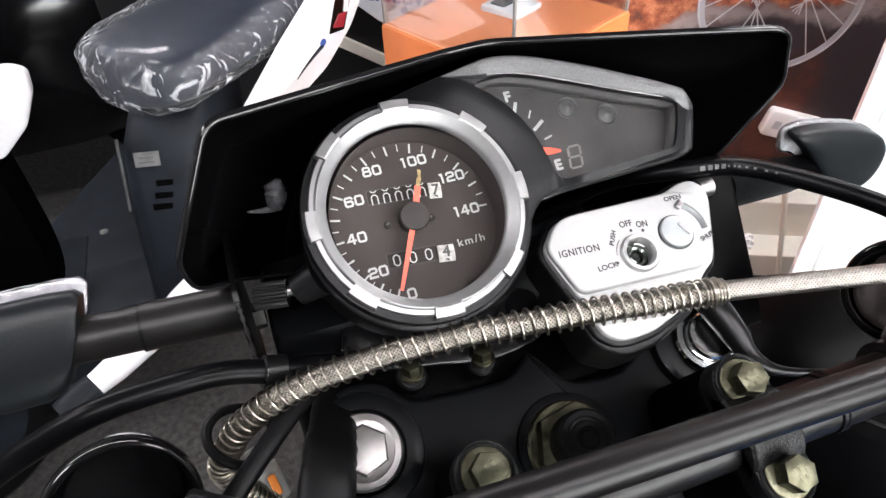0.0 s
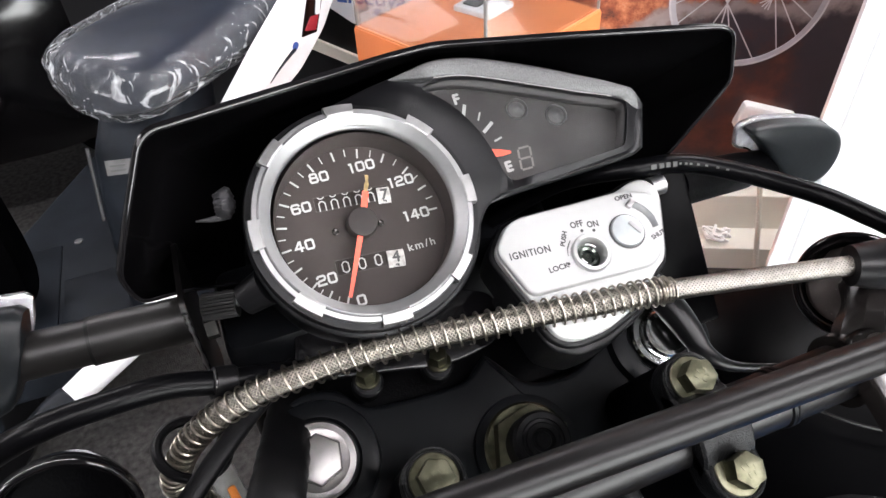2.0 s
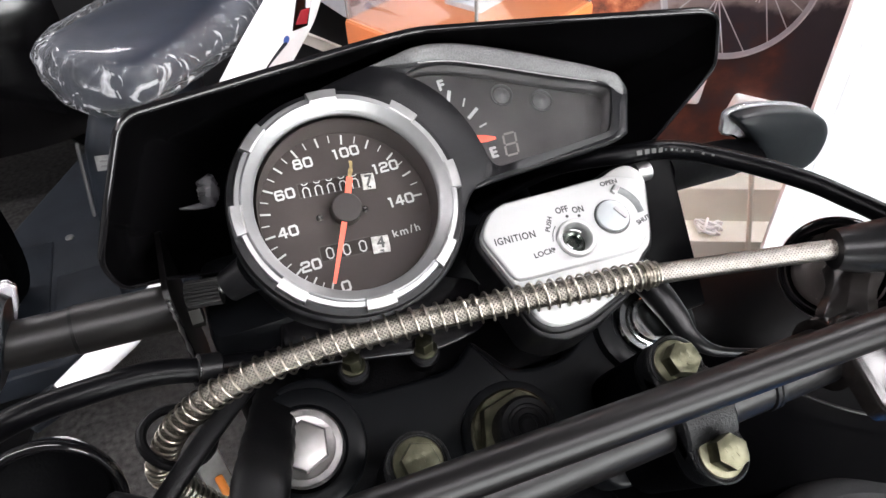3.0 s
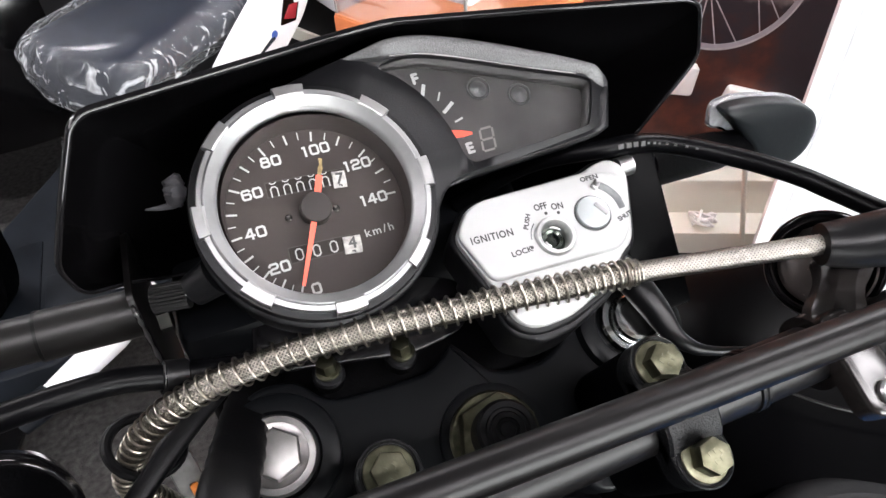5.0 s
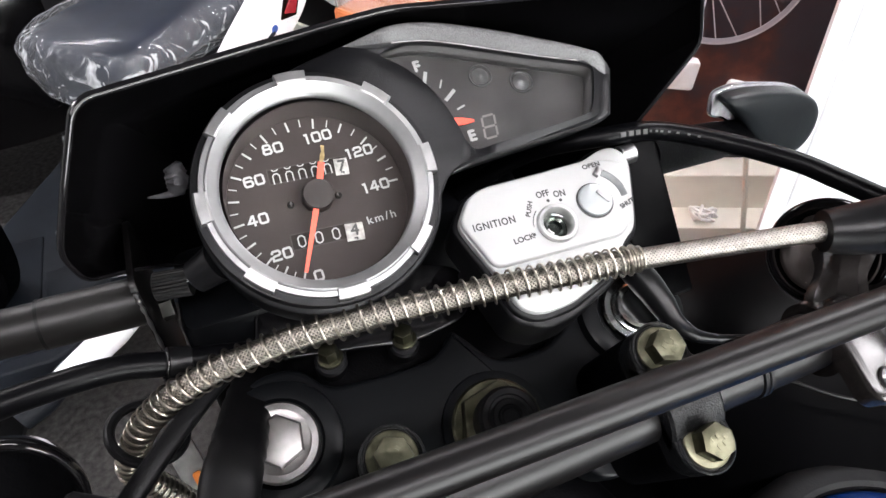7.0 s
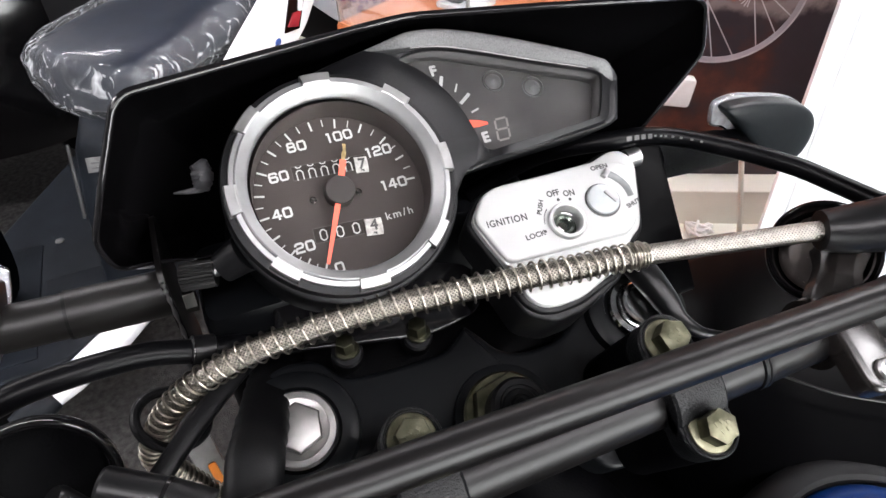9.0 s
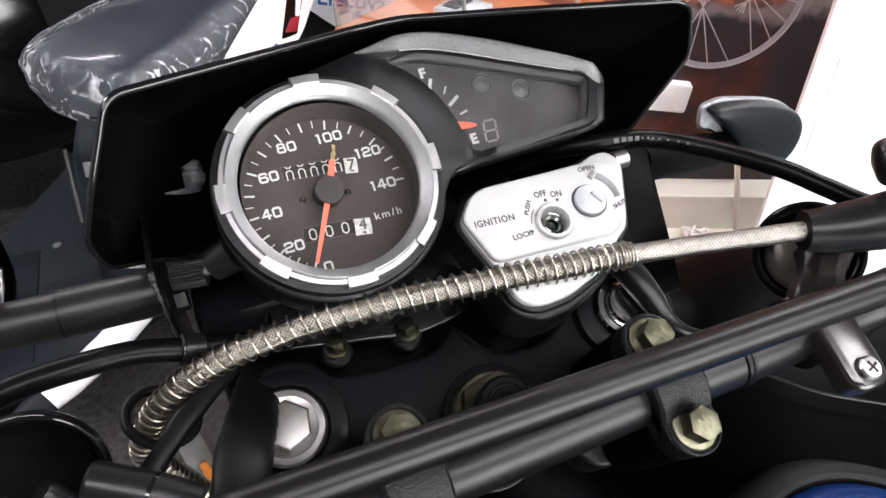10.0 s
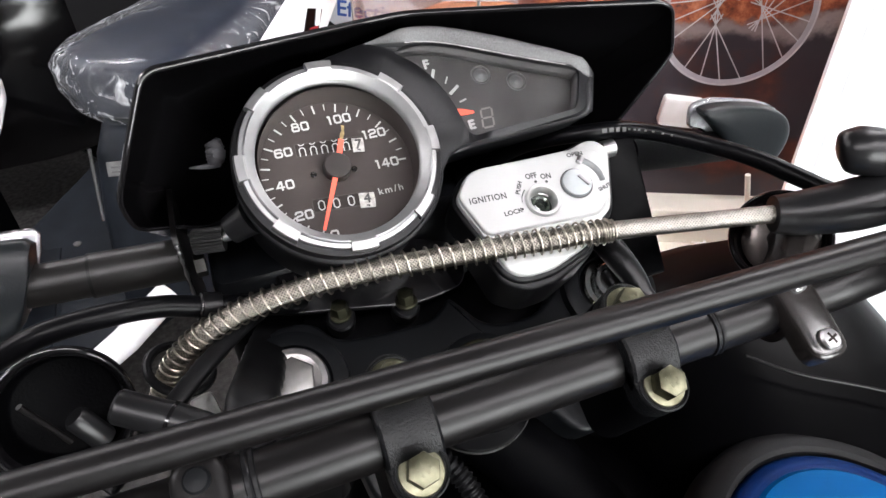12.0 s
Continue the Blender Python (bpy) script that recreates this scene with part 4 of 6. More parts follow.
for text, x, y, s, r, sp, w in (("IGNITION", -25.0, 8.0, 4.3, -4.5, 1.14, 0.84), ("OFF", -0.9, 13.9, 3.9, -3, 1, 0.85), ("ON", 5.9, 12.0, 3.9, -8, 1, 0.85),
                                ("LOCK", -16.2, -1.6, 3.2, 0, 1, 1.05), ("PUSH", -8.9, 9.6, 2.7, 58, 1, 1.1), ("OPEN", 24.6, 19.6, 2.9, -3, 1, 1.1),
                                ("SHUT", 31.4, -0.8, 2.8, 12, 1, 1.0)):
    part("lettering", bold(words(text, s * MM, 0.00003, w, spacing=sp), 0.00010), PRINT, ign, "", Y @ pose(x * MM, y * MM, 0.00412, 0, 0, r), 0)
for x, y in ((0.1, 10.6), (5.2, 9.3), (-11.6, -1.2)):
    part("dot", lathe([(0.0007, 0), (0.0007, 0.0001), (1e-5, 0.0001)], 12, cx=x * MM, cy=y * MM, caps=(False, False)), PRINT, ign, "",
         Y @ pose(0, 0, 0.00405), 0)
arc = [(KEY[0] + 0.0098 * math.cos(radians(a)), KEY[1] + 0.0098 * math.sin(radians(a)), 0.0041) for a in range(128, 176, 6)]
part("arrow_arc", tube(arc, 0.0003, 6, squash=0.3), PRINT, ign, "", Y)

# ---- cowl round the instruments ----
RIM = [Vector(p) for p in ((0.0073, 0.2155, 1.2867), (0.055, 0.2290, 1.2842), (0.100, 0.2425, 1.2812), (0.118, 0.2440, 1.2812), (0.17, 0.2260, 1.2818),
                           (0.2290, 0.2050, 1.2820), (0.2350, 0.2042, 1.2790), (0.2389, 0.2035, 1.2577), (0.2340, 0.2042, 1.2500), (0.2158, 0.2062, 1.225),
                           (0.205, 0.2150, 1.205), (0.180, 0.2300, 1.170), (0.110, 0.2400, 1.150), (0.06, 0.2400, 1.165), (0.026, 0.2350, 1.195),
                           (-0.004, 0.2200, 1.214), (-0.0165, 0.2070, 1.225), (-0.0185, 0.2045, 1.240), (-0.0085, 0.2055, 1.262), (0.003, 0.2130, 1.2845))]
RIM = [Vector(p) for p in rounded([tuple(p) for p in RIM], 0.005, 3)]


def cowl():
    mid = Vector((0.11, 0.25, 1.22))
    steps = ((1.0, 0.0), (0.97, 0.03), (0.88, 0.075), (0.7, 0.115), (0.4, 0.14))
    n = len(RIM)
    out = []
    for i, p in enumerate(RIM):
        t = (RIM[(i + 1) % n] - RIM[i - 1]).normalized()
        o = t.cross(Vector((0, 1, -0.3))).normalized()
        out.append(o if o.dot(p - mid) > 0 else -o)
    inner = [[mid + (p - mid) * k + Vector((0, d, -0.9 * d)) for p in RIM] for k, d in steps]
    lip = [[p + o * a + Vector((0, b, -0.3 * b)) for p, o in zip(RIM, out)] for a, b in ((-0.0002, -0.0006), (0.0004, -0.0010), (0.0010, -0.0011), (0.0016, -0.0007), (0.0020, 0.0002))]
    outer = [[mid + (p - mid) * k + o * 0.0022 + Vector((0, d + 0.001, -0.9 * d)) for p, o in zip(RIM, out)] for k, d in steps]
    return loops(bmesh.new(), inner[::-1] + lip + outer)


part("headlamp_cowl", cowl(), GLOSSY, bike, "gloss black headlamp cowl", smooth=50)

# ---- handlebar with clamps and brace ----
BAR_Y, BAR_Z = -0.0775, 0.003
bar = [Y @ Vector((x, BAR_Y + dy, BAR_Z + dz)) for x, dy, dz in
       ((-0.42, -0.075, 0.062), (-0.33, -0.030, 0.075), (-0.268, 0.004, 0.062), (-0.238, 0.0, 0.03), (-0.218, 0, 0.008), (-0.198, 0, 0.0),
        (-0.1, 0, 0), (-0.045, 0, 0), (0.01, 0, 0), (0.055, 0, 0.0), (0.105, 0, 0.0), (0.125, 0, 0.008), (0.145, 0, 0.03), (0.175, 0.004, 0.062),
        (0.23, -0.030, 0.075), (0.32, -0.075, 0.062))]
handlebar = part("handlebar", tube(spline(bar, 6), 0.0111, 24), SATIN, bike, "satin black tubular handlebar")
part("brace_bar", tube([(-0.105, 0.0890, 1.2310), (0.325, 0.0760, 1.2245)], 0.0060, 20), SATIN, handlebar, "satin black cross brace")
for x in (0.006, 0.2005):
    part("knurl_ring", lathe([(0.0112, -0.0024), (0.0120, -0.0020), (0.0120, -0.0006), (0.0116, 0.0), (0.0120, 0.0006), (0.0120, 0.0020), (0.0112, 0.0024)], 28), RUBBER, handlebar, "black rubber stop ring", pose(x, 0.1016, 1.1785, 0, 90, 0), 30)


def hex_bolt(parent, m, flange=0.0083, head=0.0054, tall=0.0066, mat=None, label="olive zinc-plated hex bolt", marks=True):
    bm = lathe([(flange * 1.03, 0), (flange * 1.03, 0.0007), (flange * 0.99, 0.0011), (head * 1.25, 0.0014)], 40, caps=(True, True))
    prism(circle(head * 1.17, 6), 0.0015, tall + 0.002, 0.0005, bm, 2)
    if marks:
        for dx, dy in ((-0.0018, 0.0016), (0.0004, 0.0016), (-0.0014, -0.0016), (0.0010, -0.0016), (0.0024, 0.0)):
            box(bm, dx - 0.0005, dx + 0.0005, dy - 0.0008, dy + 0.0008, tall + 0.0019, tall + 0.0022)
    return part("bolt", bm, mat or ZINC, parent, label, m, 25)


def bar_clamp(x, label):
    """The upper half of a handlebar clamp with its two bolts, on its pedestal."""
    w, reach = 0.0110, 0.0172
    ear = []
    for cy, a0 in ((reach, 0), (-reach, 180)):
        ear += [(x + w * math.cos(radians(a0 + a)), BAR_Y + cy + w * 0.92 * math.sin(radians(a0 + a))) for a in range(0, 181, 15)]
    bm = prism(ear, BAR_Z + 0.0008, BAR_Z + 0.0118, 0.0012)
    rings = []
    for dx, k in ((-w, 0.94), (-w * 0.9, 1.0), (w * 0.9, 1.0), (w, 0.94)):
        rings.append([(x + dx, BAR_Y + 0.0168 * k * math.cos(radians(a)), BAR_Z + 0.002 + 0.0160 * k * math.sin(radians(a))) for a in range(8, 173, 12)])
    loops(bm, rings)
    ob = part("bar_clamp", bm, WRINKLE, bike, label, Y, 35)
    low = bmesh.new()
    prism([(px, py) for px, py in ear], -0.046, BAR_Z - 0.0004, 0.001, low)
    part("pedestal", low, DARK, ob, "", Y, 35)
    for cy in (-reach, reach):
        seat = lathe([(0.0104, 0.0), (0.0104, 0.0012), (0.0098, 0.0017), (0.0091, 0.0012), (0.0090, 0.0)], 36, caps=(False, False))
        part("bolt_seat", seat, WRINKLE, ob, "", Y @ pose(x, BAR_Y + cy, BAR_Z + 0.0112), 30)
    for cy, turn in ((-reach, 12), (reach, 40)):
        hex_bolt(ob, Y @ pose(x, BAR_Y + cy, BAR_Z + 0.0118, 0, 0, turn))
    return ob


bar_clamp(-0.0934, "black cast handlebar clamp")
bar_clamp(0.0084, "black cast handlebar clamp")

# ---- top yoke ----
yoke_run = rounded(mm((-146, -18), (-150, -45), (-132, -60), (-112, -66), (-107, -98), (-82, -99), (-72, -79), (-20, -79), (-8, -99), (15, -98),
                      (20, -66), (42, -60), (60, -45), (57, -18), (40, -8), (20, -14), (8.6, -28), (-5.4, -37), (-21.8, -36.6), (-29.7, -34.2), (-34.6, -30.5), (-40, -21.7), (-45, -15),
                      (-49, -19), (-57.4, -24.6), (-77.7, -23.9), (-103.5, -21.2), (-112, -8), (-130, -6)), 0.008, 4)
yoke = part("top_yoke", prism(yoke_run, -0.068, -0.046, 0.0026), CAST, bike, "black cast top yoke", Y)
# near-black slab added for the shaded pit under yoke and ignition
part("yoke_shade_slab", prism(rounded(mm((-126, -12), (-100, -30), (12, -34), (26, -14), (14, 16), (-20, 30), (-70, 34), (-104, 20)), 0.008), -0.095, -0.069, 0.002), DARK, yoke, "dark slab added as shade below the yoke", Y)
for x in (-0.1275, 0.0365):
    part("fork_boss", lathe([(0.026, -0.09), (0.0255, -0.046), (0.0245, -0.0415), (0.0215, -0.040), (0.0175, -0.040), (0.0165, -0.042)], 48, cx=x, cy=-0.036,
                            caps=(True, True)), CAST, yoke, "", Y)
    bm = lathe([(0.0158, -0.046), (0.0158, -0.0385), (0.0150, -0.0372), (0.0125, -0.0370), (0.0115, -0.0374)], 48, cx=x, cy=-0.036, caps=(False, True))
    if x < 0:
        prism(circle(0.0104, 6, x, -0.036, 0.35), -0.038, -0.0325, 0.0014, bm, 3)
    else:
        lathe([(0.0112, -0.038), (0.0112, -0.0345), (0.0104, -0.0335), (0.0086, -0.0335), (0.0080, -0.0350), (1e-5, -0.0352)], 40, bm, x, -0.036, (False, False))
    part("fork_cap", bm, ALLOY if x < 0 else material("dull chrome", (0.45, 0.46, 0.46), 0.13, 1.0, vary=0.2, vary_size=150, rough_vary=0.0), yoke, "bright alloy hexagon fork cap" if x < 0 else "chromed round fork cap", Y, 25)
part("stem_seat", lathe([(0.024, -0.05), (0.023, -0.044), (0.0205, -0.0432)], 40, cx=-0.0425, cy=-0.0605), CAST, yoke, "", Y)
bm = lathe([(0.0195, -0.046), (0.0195, -0.0425), (0.0185, -0.0415), (0.017, -0.0413)], 40, cx=-0.0425, cy=-0.0605)
prism(circle(0.0176, 6, -0.0425, -0.0605, 0.2), -0.0415, -0.034, 0.001, bm, 2)
part("stem_nut", bm, ZINC, yoke, "olive zinc-plated stem nut", Y, 25)
bm = lathe([(0.0122, -0.036), (0.0122, -0.0215), (0.0110, -0.0198), (0.0088, -0.0196), (0.0084, -0.0202), (0.0072, -0.0202), (0.0068, -0.0194), (0.0048, -0.0192),
            (0.0044, -0.0200), (0.0034, -0.0200), (0.003, -0.0192), (1e-5, -0.019)], 40, cx=-0.0425, cy=-0.0605, caps=(True, False))
part("stem_plug", bm, RUBBER, yoke, "black rubber plug with rings", Y, 30)
bracket = bmesh.new()
prism(rounded(mm((-128, -2), (-60, -16), (-34, -12), (-30, 10), (-60, 22), (-120, 30)), 0.008), -0.045, -0.0425, 0.001, bracket)
part("instrument_bracket", bracket, GLOSSY, yoke, "gloss black instrument bracket", Y)
for x, y in ((-0.0985, -0.0105), (-0.0665, -0.0135)):
    part("bracket_mount", lathe([(0.007, -0.056), (0.007, -0.0462), (0.006, -0.0452)], 20, cx=x, cy=y), RUBBER, yoke, "", Y)
    hex_bolt(yoke, Y @ pose(x, y, -0.0425, -26, 0, 10), 0.0052, 0.0036, 0.0050, marks=False)
part("headlamp_shell", tube([(0.11, 0.215, 1.10), (0.11, 0.24, 1.105), (0.11, 0.30, 1.115), (0.11, 0.35, 1.12)], [0.055, 0.088, 0.095, 0.09], 32), CAST, bike, "black headlamp shell")
# steering head and frame under the yoke
head = part("steering_head", lathe([(0.028, -0.30), (0.028, -0.076), (0.0295, -0.0745), (0.0295, -0.0700), (0.028, -0.0690)], 40, cx=-0.0425, cy=-0.0605), SHROUD, bike, "black steering head tube", Y)
part("bearing_ring", lathe([(0.0297, -0.0738), (0.0303, -0.0730), (0.0303, -0.0722), (0.0297, -0.0715)], 48, cx=-0.0425, cy=-0.0605, caps=(False, False)), ALLOY, head, "thin bright bearing ring", Y)
part("frame_tube", tube([Y @ Vector(q) for q in ((-0.040, -0.070, -0.095), (-0.015, -0.105, -0.100), (0.020, -0.165, -0.125))], [0.021, 0.022, 0.024], 28), DARK, bike, "black frame tube")
run = spline([Y @ Vector(q) for q in ((-0.078, -0.075, -0.070), (-0.066, -0.092, -0.070), (-0.060, -0.108, -0.073), (-0.057, -0.130, -0.085))], 40)
part("wiring_conduit", tube(run, [0.0050 + 0.0007 * math.cos(i * 0.9) for i in range(len(run))], 14), RUBBER, bike, "black corrugated wiring conduit", smooth=60)
for x in (-0.1275, 0.0365):
    part("fork_leg", lathe([(0.0225, -0.92), (0.0225, -0.45), (0.0165, -0.44), (0.0165, -0.068)], 32, cx=x, cy=-0.036), CAST, bike, "dark fork leg", Y)

# ---- braided hose ----
HOSE = [(0.020, 0.150, 1.056), (0.004, 0.160, 1.088), (-0.012, 0.171, 1.111), (-0.024, 0.1776, 1.1314), (-0.0292, 0.1781, 1.1484), (-0.0242, 0.1765, 1.1623), (-0.0157, 0.1752, 1.1760), (-0.0044, 0.1732, 1.1869),
        (0.0036, 0.1716, 1.1924), (0.0176, 0.1692, 1.1993), (0.0307, 0.1666, 1.2034), (0.0477, 0.1642, 1.2070), (0.0750, 0.1592, 1.2104), (0.0899, 0.1566, 1.2111), (0.1221, 0.1509, 1.2120),
        (0.1460, 0.1462, 1.2124), (0.1693, 0.1419, 1.2130), (0.2471, 0.1236, 1.2123), (0.2754, 0.1150, 1.2117)]
line = spline(HOSE, 24)
def along_hose(x0, x1, step, low=1.0):
    """Evenly spaced points of the hose between two stretches of x."""
    out = []
    for p in spline(HOSE, 120):
        if (p.z > low and x0 < p.x < x1) and (not out or (p - out[-1]).length > step):
            out.append(p)
    return out


hose = part("brake_hose", tube([p for p in line if p.x < 0.1725 or p.z < 1.19], 0.0043, 20), GAP, bike, "braided steel brake hose in a coil spring", smooth=60)
tagged(part("braid", braid(along_hose(-1, 0.1725, 0.0011), 0.0044, 0.00020, 17, 0.026), STRAND, hose, smooth=60), "woven steel wire", kind="stuff")
bare = part("bare_end", tube([p for p in line if p.x > 0.167 and p.z > 1.19], 0.0038, 20), GAP, hose, "bright bare braided end", smooth=60)
tagged(part("braid", braid(along_hose(0.167, 1, 0.0011, 1.19), 0.0039, 0.00024, 15, 0.022), BARE_STRAND, bare, smooth=60), "bright woven steel wire", kind="stuff")
wound = [p for p in line if p.x < 0.1732]
tight = [p for p in line if 0.1655 < p.x < 0.1760 and p.z > 1.19]
part("coil_spring", coil(wound, 0.0055, 0.00048, 0.0050, per=24, even=0.62), SPRING, hose, "bright steel coil spring")
part("spring_end", coil(tight, 0.0048, 0.00038, 0.0013), SPRING, hose, "")
ring = [(-0.0168 + 0.0125 * math.cos(a) , 0.1770 + 0.0115 * math.sin(a), 1.1685 + 0.004 * math.sin(a) - 0.005 * math.cos(a)) for a in (2 * math.pi * i / 32 for i in range(33))]
part("guide_ring", tube(ring, 0.0021, 10), RUBBER, hose, "black rubber hose guide ring")
boot = spline([(0.2455, 0.1240, 1.2124), (0.256, 0.1195, 1.2130), (0.275, 0.1105, 1.2180), (0.30, 0.104, 1.2240), (0.33, 0.097, 1.2310)], 4)
part("boot", tube(boot, [0.0082 + 0.0035 * min(1, i / 8) for i in range(len(boot))], 28), SHEEN, hose, "black rubber boot")

# ---- cables ----
STRAP_RUN = [(0.030, 0.196, 1.176), (0.014, 0.179, 1.182), (-0.0039, 0.160, 1.1835), (-0.0239, 0.140, 1.1805), (-0.045, 0.120, 1.176)]
def cable(name, points, r, label, mat=None):
    line = spline(points, 8)
    rad = [r[0] + (r[1] - r[0]) * i / (len(line) - 1) for i in range(len(line))] if isinstance(r, tuple) else r
    return part(name, tube(line, rad, 16), mat or CABLE, bike, label)


cable("clutch_cable", [(0.050, 0.196, 1.165), (0.0156, 0.1870, 1.1865), (0.0025, 0.1851, 1.1920), (-0.0151, 0.1845, 1.1994), (-0.0342, 0.1797, 1.2060), (-0.0581, 0.1762, 1.2078), (-0.0816, 0.1765, 1.1990), (-0.1061, 0.1758, 1.1867),
                       (-0.1601, 0.1677, 1.1609)], 0.0048, "black clutch cable")
clip = part("cable_clip", tube([(0.0072, 0.1854, 1.1904), (0.0064, 0.1854, 1.1907), (-0.0006, 0.1848, 1.1936), (-0.0014, 0.1848, 1.1939)], [0.0054, 0.0062, 0.0062, 0.0054], 28), SHEEN, bike, "black band cable clip", smooth=30)
part("clip_edge", tube([(-0.0010, 0.1848, 1.1937), (-0.0014, 0.1848, 1.1939)], 0.0064, 28), GLOSSY, clip, "", smooth=30)
cabr = cable("throttle_cable", [(0.14, 0.235, 1.19), (0.17, 0.222, 1.212), (0.2, 0.205, 1.222), (0.227, 0.203, 1.218), (0.25, 0.185, 1.2155), (0.268, 0.162, 1.2140), (0.279, 0.145, 1.2110), (0.290, 0.128, 1.2080), (0.31, 0.11, 1.204)],
             0.0044, "black throttle cable with grey print")
sheath = spline([(0.17, 0.222, 1.212), (0.2, 0.205, 1.222), (0.227, 0.203, 1.218), (0.25, 0.185, 1.2155)], 40)
for k in range(11):
    at = min(sheath, key=lambda p: abs(p.x - (0.2050 + 0.0036 * k)))
    way = (sheath[sheath.index(at) + 1] - at).normalized()
    up = Vector((-0.25, -0.80, 0.50))
    up = (up - way * up.dot(way)).normalized()
    m = Matrix((way, up.cross(way), up)).transposed().to_4x4()
    m.translation = at + up * 0.00425
    bm = bmesh.new()
    if k < 4:
        box(bm, -0.0013, 0.0013, -0.0012, 0.0010, 0, 0.0003)
    else:
        box(bm, -0.0006, 0.0006, -0.0005, 0.0005, 0, 0.0003)
    part("print_mark", bm, MARK, cabr, "", m, 0)


def strap(name, points, half, thick, label, mat, ripple=0.0, seed=3):
    """A flat taped bundle lying along the points, its broad side turned up and back."""
    line = spline(points, 8)
    rnd = random.Random(seed)
    rings = []
    for i, p in enumerate(line):
        t = (line[min(i + 1, len(line) - 1)] - line[max(i - 1, 0)]).normalized()
        wide = t.cross(Vector((0.1, -0.6, 0.8))).normalized()
        up = wide.cross(t)
        k = half * (1 + rnd.uniform(-ripple, ripple))
        rings.append([p + wide * k * math.copysign(abs(math.cos(a)) ** 0.6, math.cos(a)) + up * thick * (1 + rnd.uniform(-ripple, ripple)) * math.sin(a)
                      for a in (2 * math.pi * j / 20 for j in range(20))])
    return part(name, loops(bmesh.new(), rings), mat, bike, label, smooth=50)


strap("wiring_loom", [(0.048, 0.262, 1.108), (0.0356, 0.2400, 1.125), (0.0289, 0.2152, 1.140), (0.0222, 0.1832, 1.160), (0.0155, 0.1511, 1.176), (0.0087, 0.1240, 1.182), (-0.003, 0.095, 1.150)], 0.0100, 0.0052,
      "flat black taped wiring loom", TAPE, 0.05)
strap("choke_cable", STRAP_RUN, 0.0040, 0.0030, "flat black rubber-covered cable", RUBBER)
wire = spline([Y @ (Vector(p) * MM) for p in ((33, 4, -34), (36.5, -14, -28), (40, -29, -26.5), (42.3, -40, -26.5), (44, -49.5, -26.5), (50.0, -57.5, -27), (58.5, -62, -28), (71, -66, -29), (95, -73, -33))], 6)
girth = [0.0070, 0.0070, 0.0068, 0.0060, 0.0044, 0.0030, 0.0022, 0.0018, 0.0018]
part("switch_wire", tube(wire, [girth[i // 6] + (girth[min(8, i // 6 + 1)] - girth[i // 6]) * (i % 6) / 6 for i in range(len(wire))], 20, squash=0.8), SHEEN, bike, "black rubber-sleeved switch wire", smooth=50)

# ---- turn signals ----
SHELL = material("smooth dark lamp shell", (0.0066, 0.0080, 0.0092), 0.36, grain=0.1, vary=0.15, spec=0.18)
FROST = material("frosted lamp bowl", (0.36, 0.35, 0.365), 0.5, 0.0, vary=0.3, vary_size=180)


def signal(tilt, root, tipp, inner, outer, label, high=0.019, lift=0.003):
    """A lamp on a stubby rubber stalk: dark shell behind, clear lens in front, standing out above and at the inner end."""
    root, tipp, inner, outer = Vector(root), Vector(tipp), Vector(inner), Vector(outer)
    ob = part("turn_signal", tube([root, root.lerp(tipp, 0.575), root.lerp(tipp, 0.576), tipp], [0.0108, 0.0108, 0.0101, 0.0101], 28), STALK, bike, label)
    part("stalk_seam", tube([root.lerp(tipp, 0.565), root.lerp(tipp, 0.585)], 0.01092, 28), MOULDED, ob, "", smooth=30)
    d = (outer - inner).normalized()
    size = (outer - inner).length
    fwd = (Vector((0.0, 1.0, tilt)) - d * d.dot(Vector((0.0, 1.0, tilt)))).normalized()
    up = d.cross(fwd)
    if up.z < 0:
        up = -up
    m = Matrix((d, fwd, up)).transposed().to_4x4()
    m.translation = inner
    secs = ((0.0, 0.60, 0.55), (0.015, 0.90, 0.72), (0.06, 1.02, 0.86), (0.2, 1.04, 0.97), (0.45, 1.0, 1.0), (0.68, 0.90, 0.96), (0.84, 0.78, 0.90), (0.94, 0.60, 0.74), (0.985, 0.36, 0.48), (1.0, 0.12, 0.15))

    def rings(y0, y1, grow=0.0, shift=0.0):
        out = []
        for i, (x, ku, kd) in enumerate(secs):
            ring = []
            for j in range(24):
                a = 2 * math.pi * j / 24
                c, s = math.cos(a), math.sin(a)
                yy = (y0 + y1) / 2 + (y1 - y0) / 2 * math.copysign(abs(c) ** 0.5, c)
                zz = (high + grow) * (ku if s > 0 else kd) * math.copysign(abs(s) ** 0.75, s) + shift
                slant = 0.015 * (0.5 - zz / high * 0.5) * max(0.0, 1 - x * 3)
                ring.append((x * size + slant, yy, zz))
            out.append(ring)
        return out
    part("shell", loops(bmesh.new(), rings(-0.014, 0.006)), SHELL, ob, "dark grey-black lamp shell", m, 40)
    part("lens", loops(bmesh.new(), rings(0.0063, 0.0105, 0.0, lift)), LENS, ob, "clear lens", m, 40)
    part("lamp_bowl", loops(bmesh.new(), rings(0.0068, 0.0098, -0.0010, lift)), FROST, ob, "pale frosted lamp bowl", m, 40)
    return ob


signal(-0.6, (-0.006, 0.2375, 1.1812), (-0.0800, 0.2369, 1.1878), (-0.0665, 0.2370, 1.1866), (-0.148, 0.2362, 1.1940), "black turn signal with a clear lens", 0.0225, 0.0035)
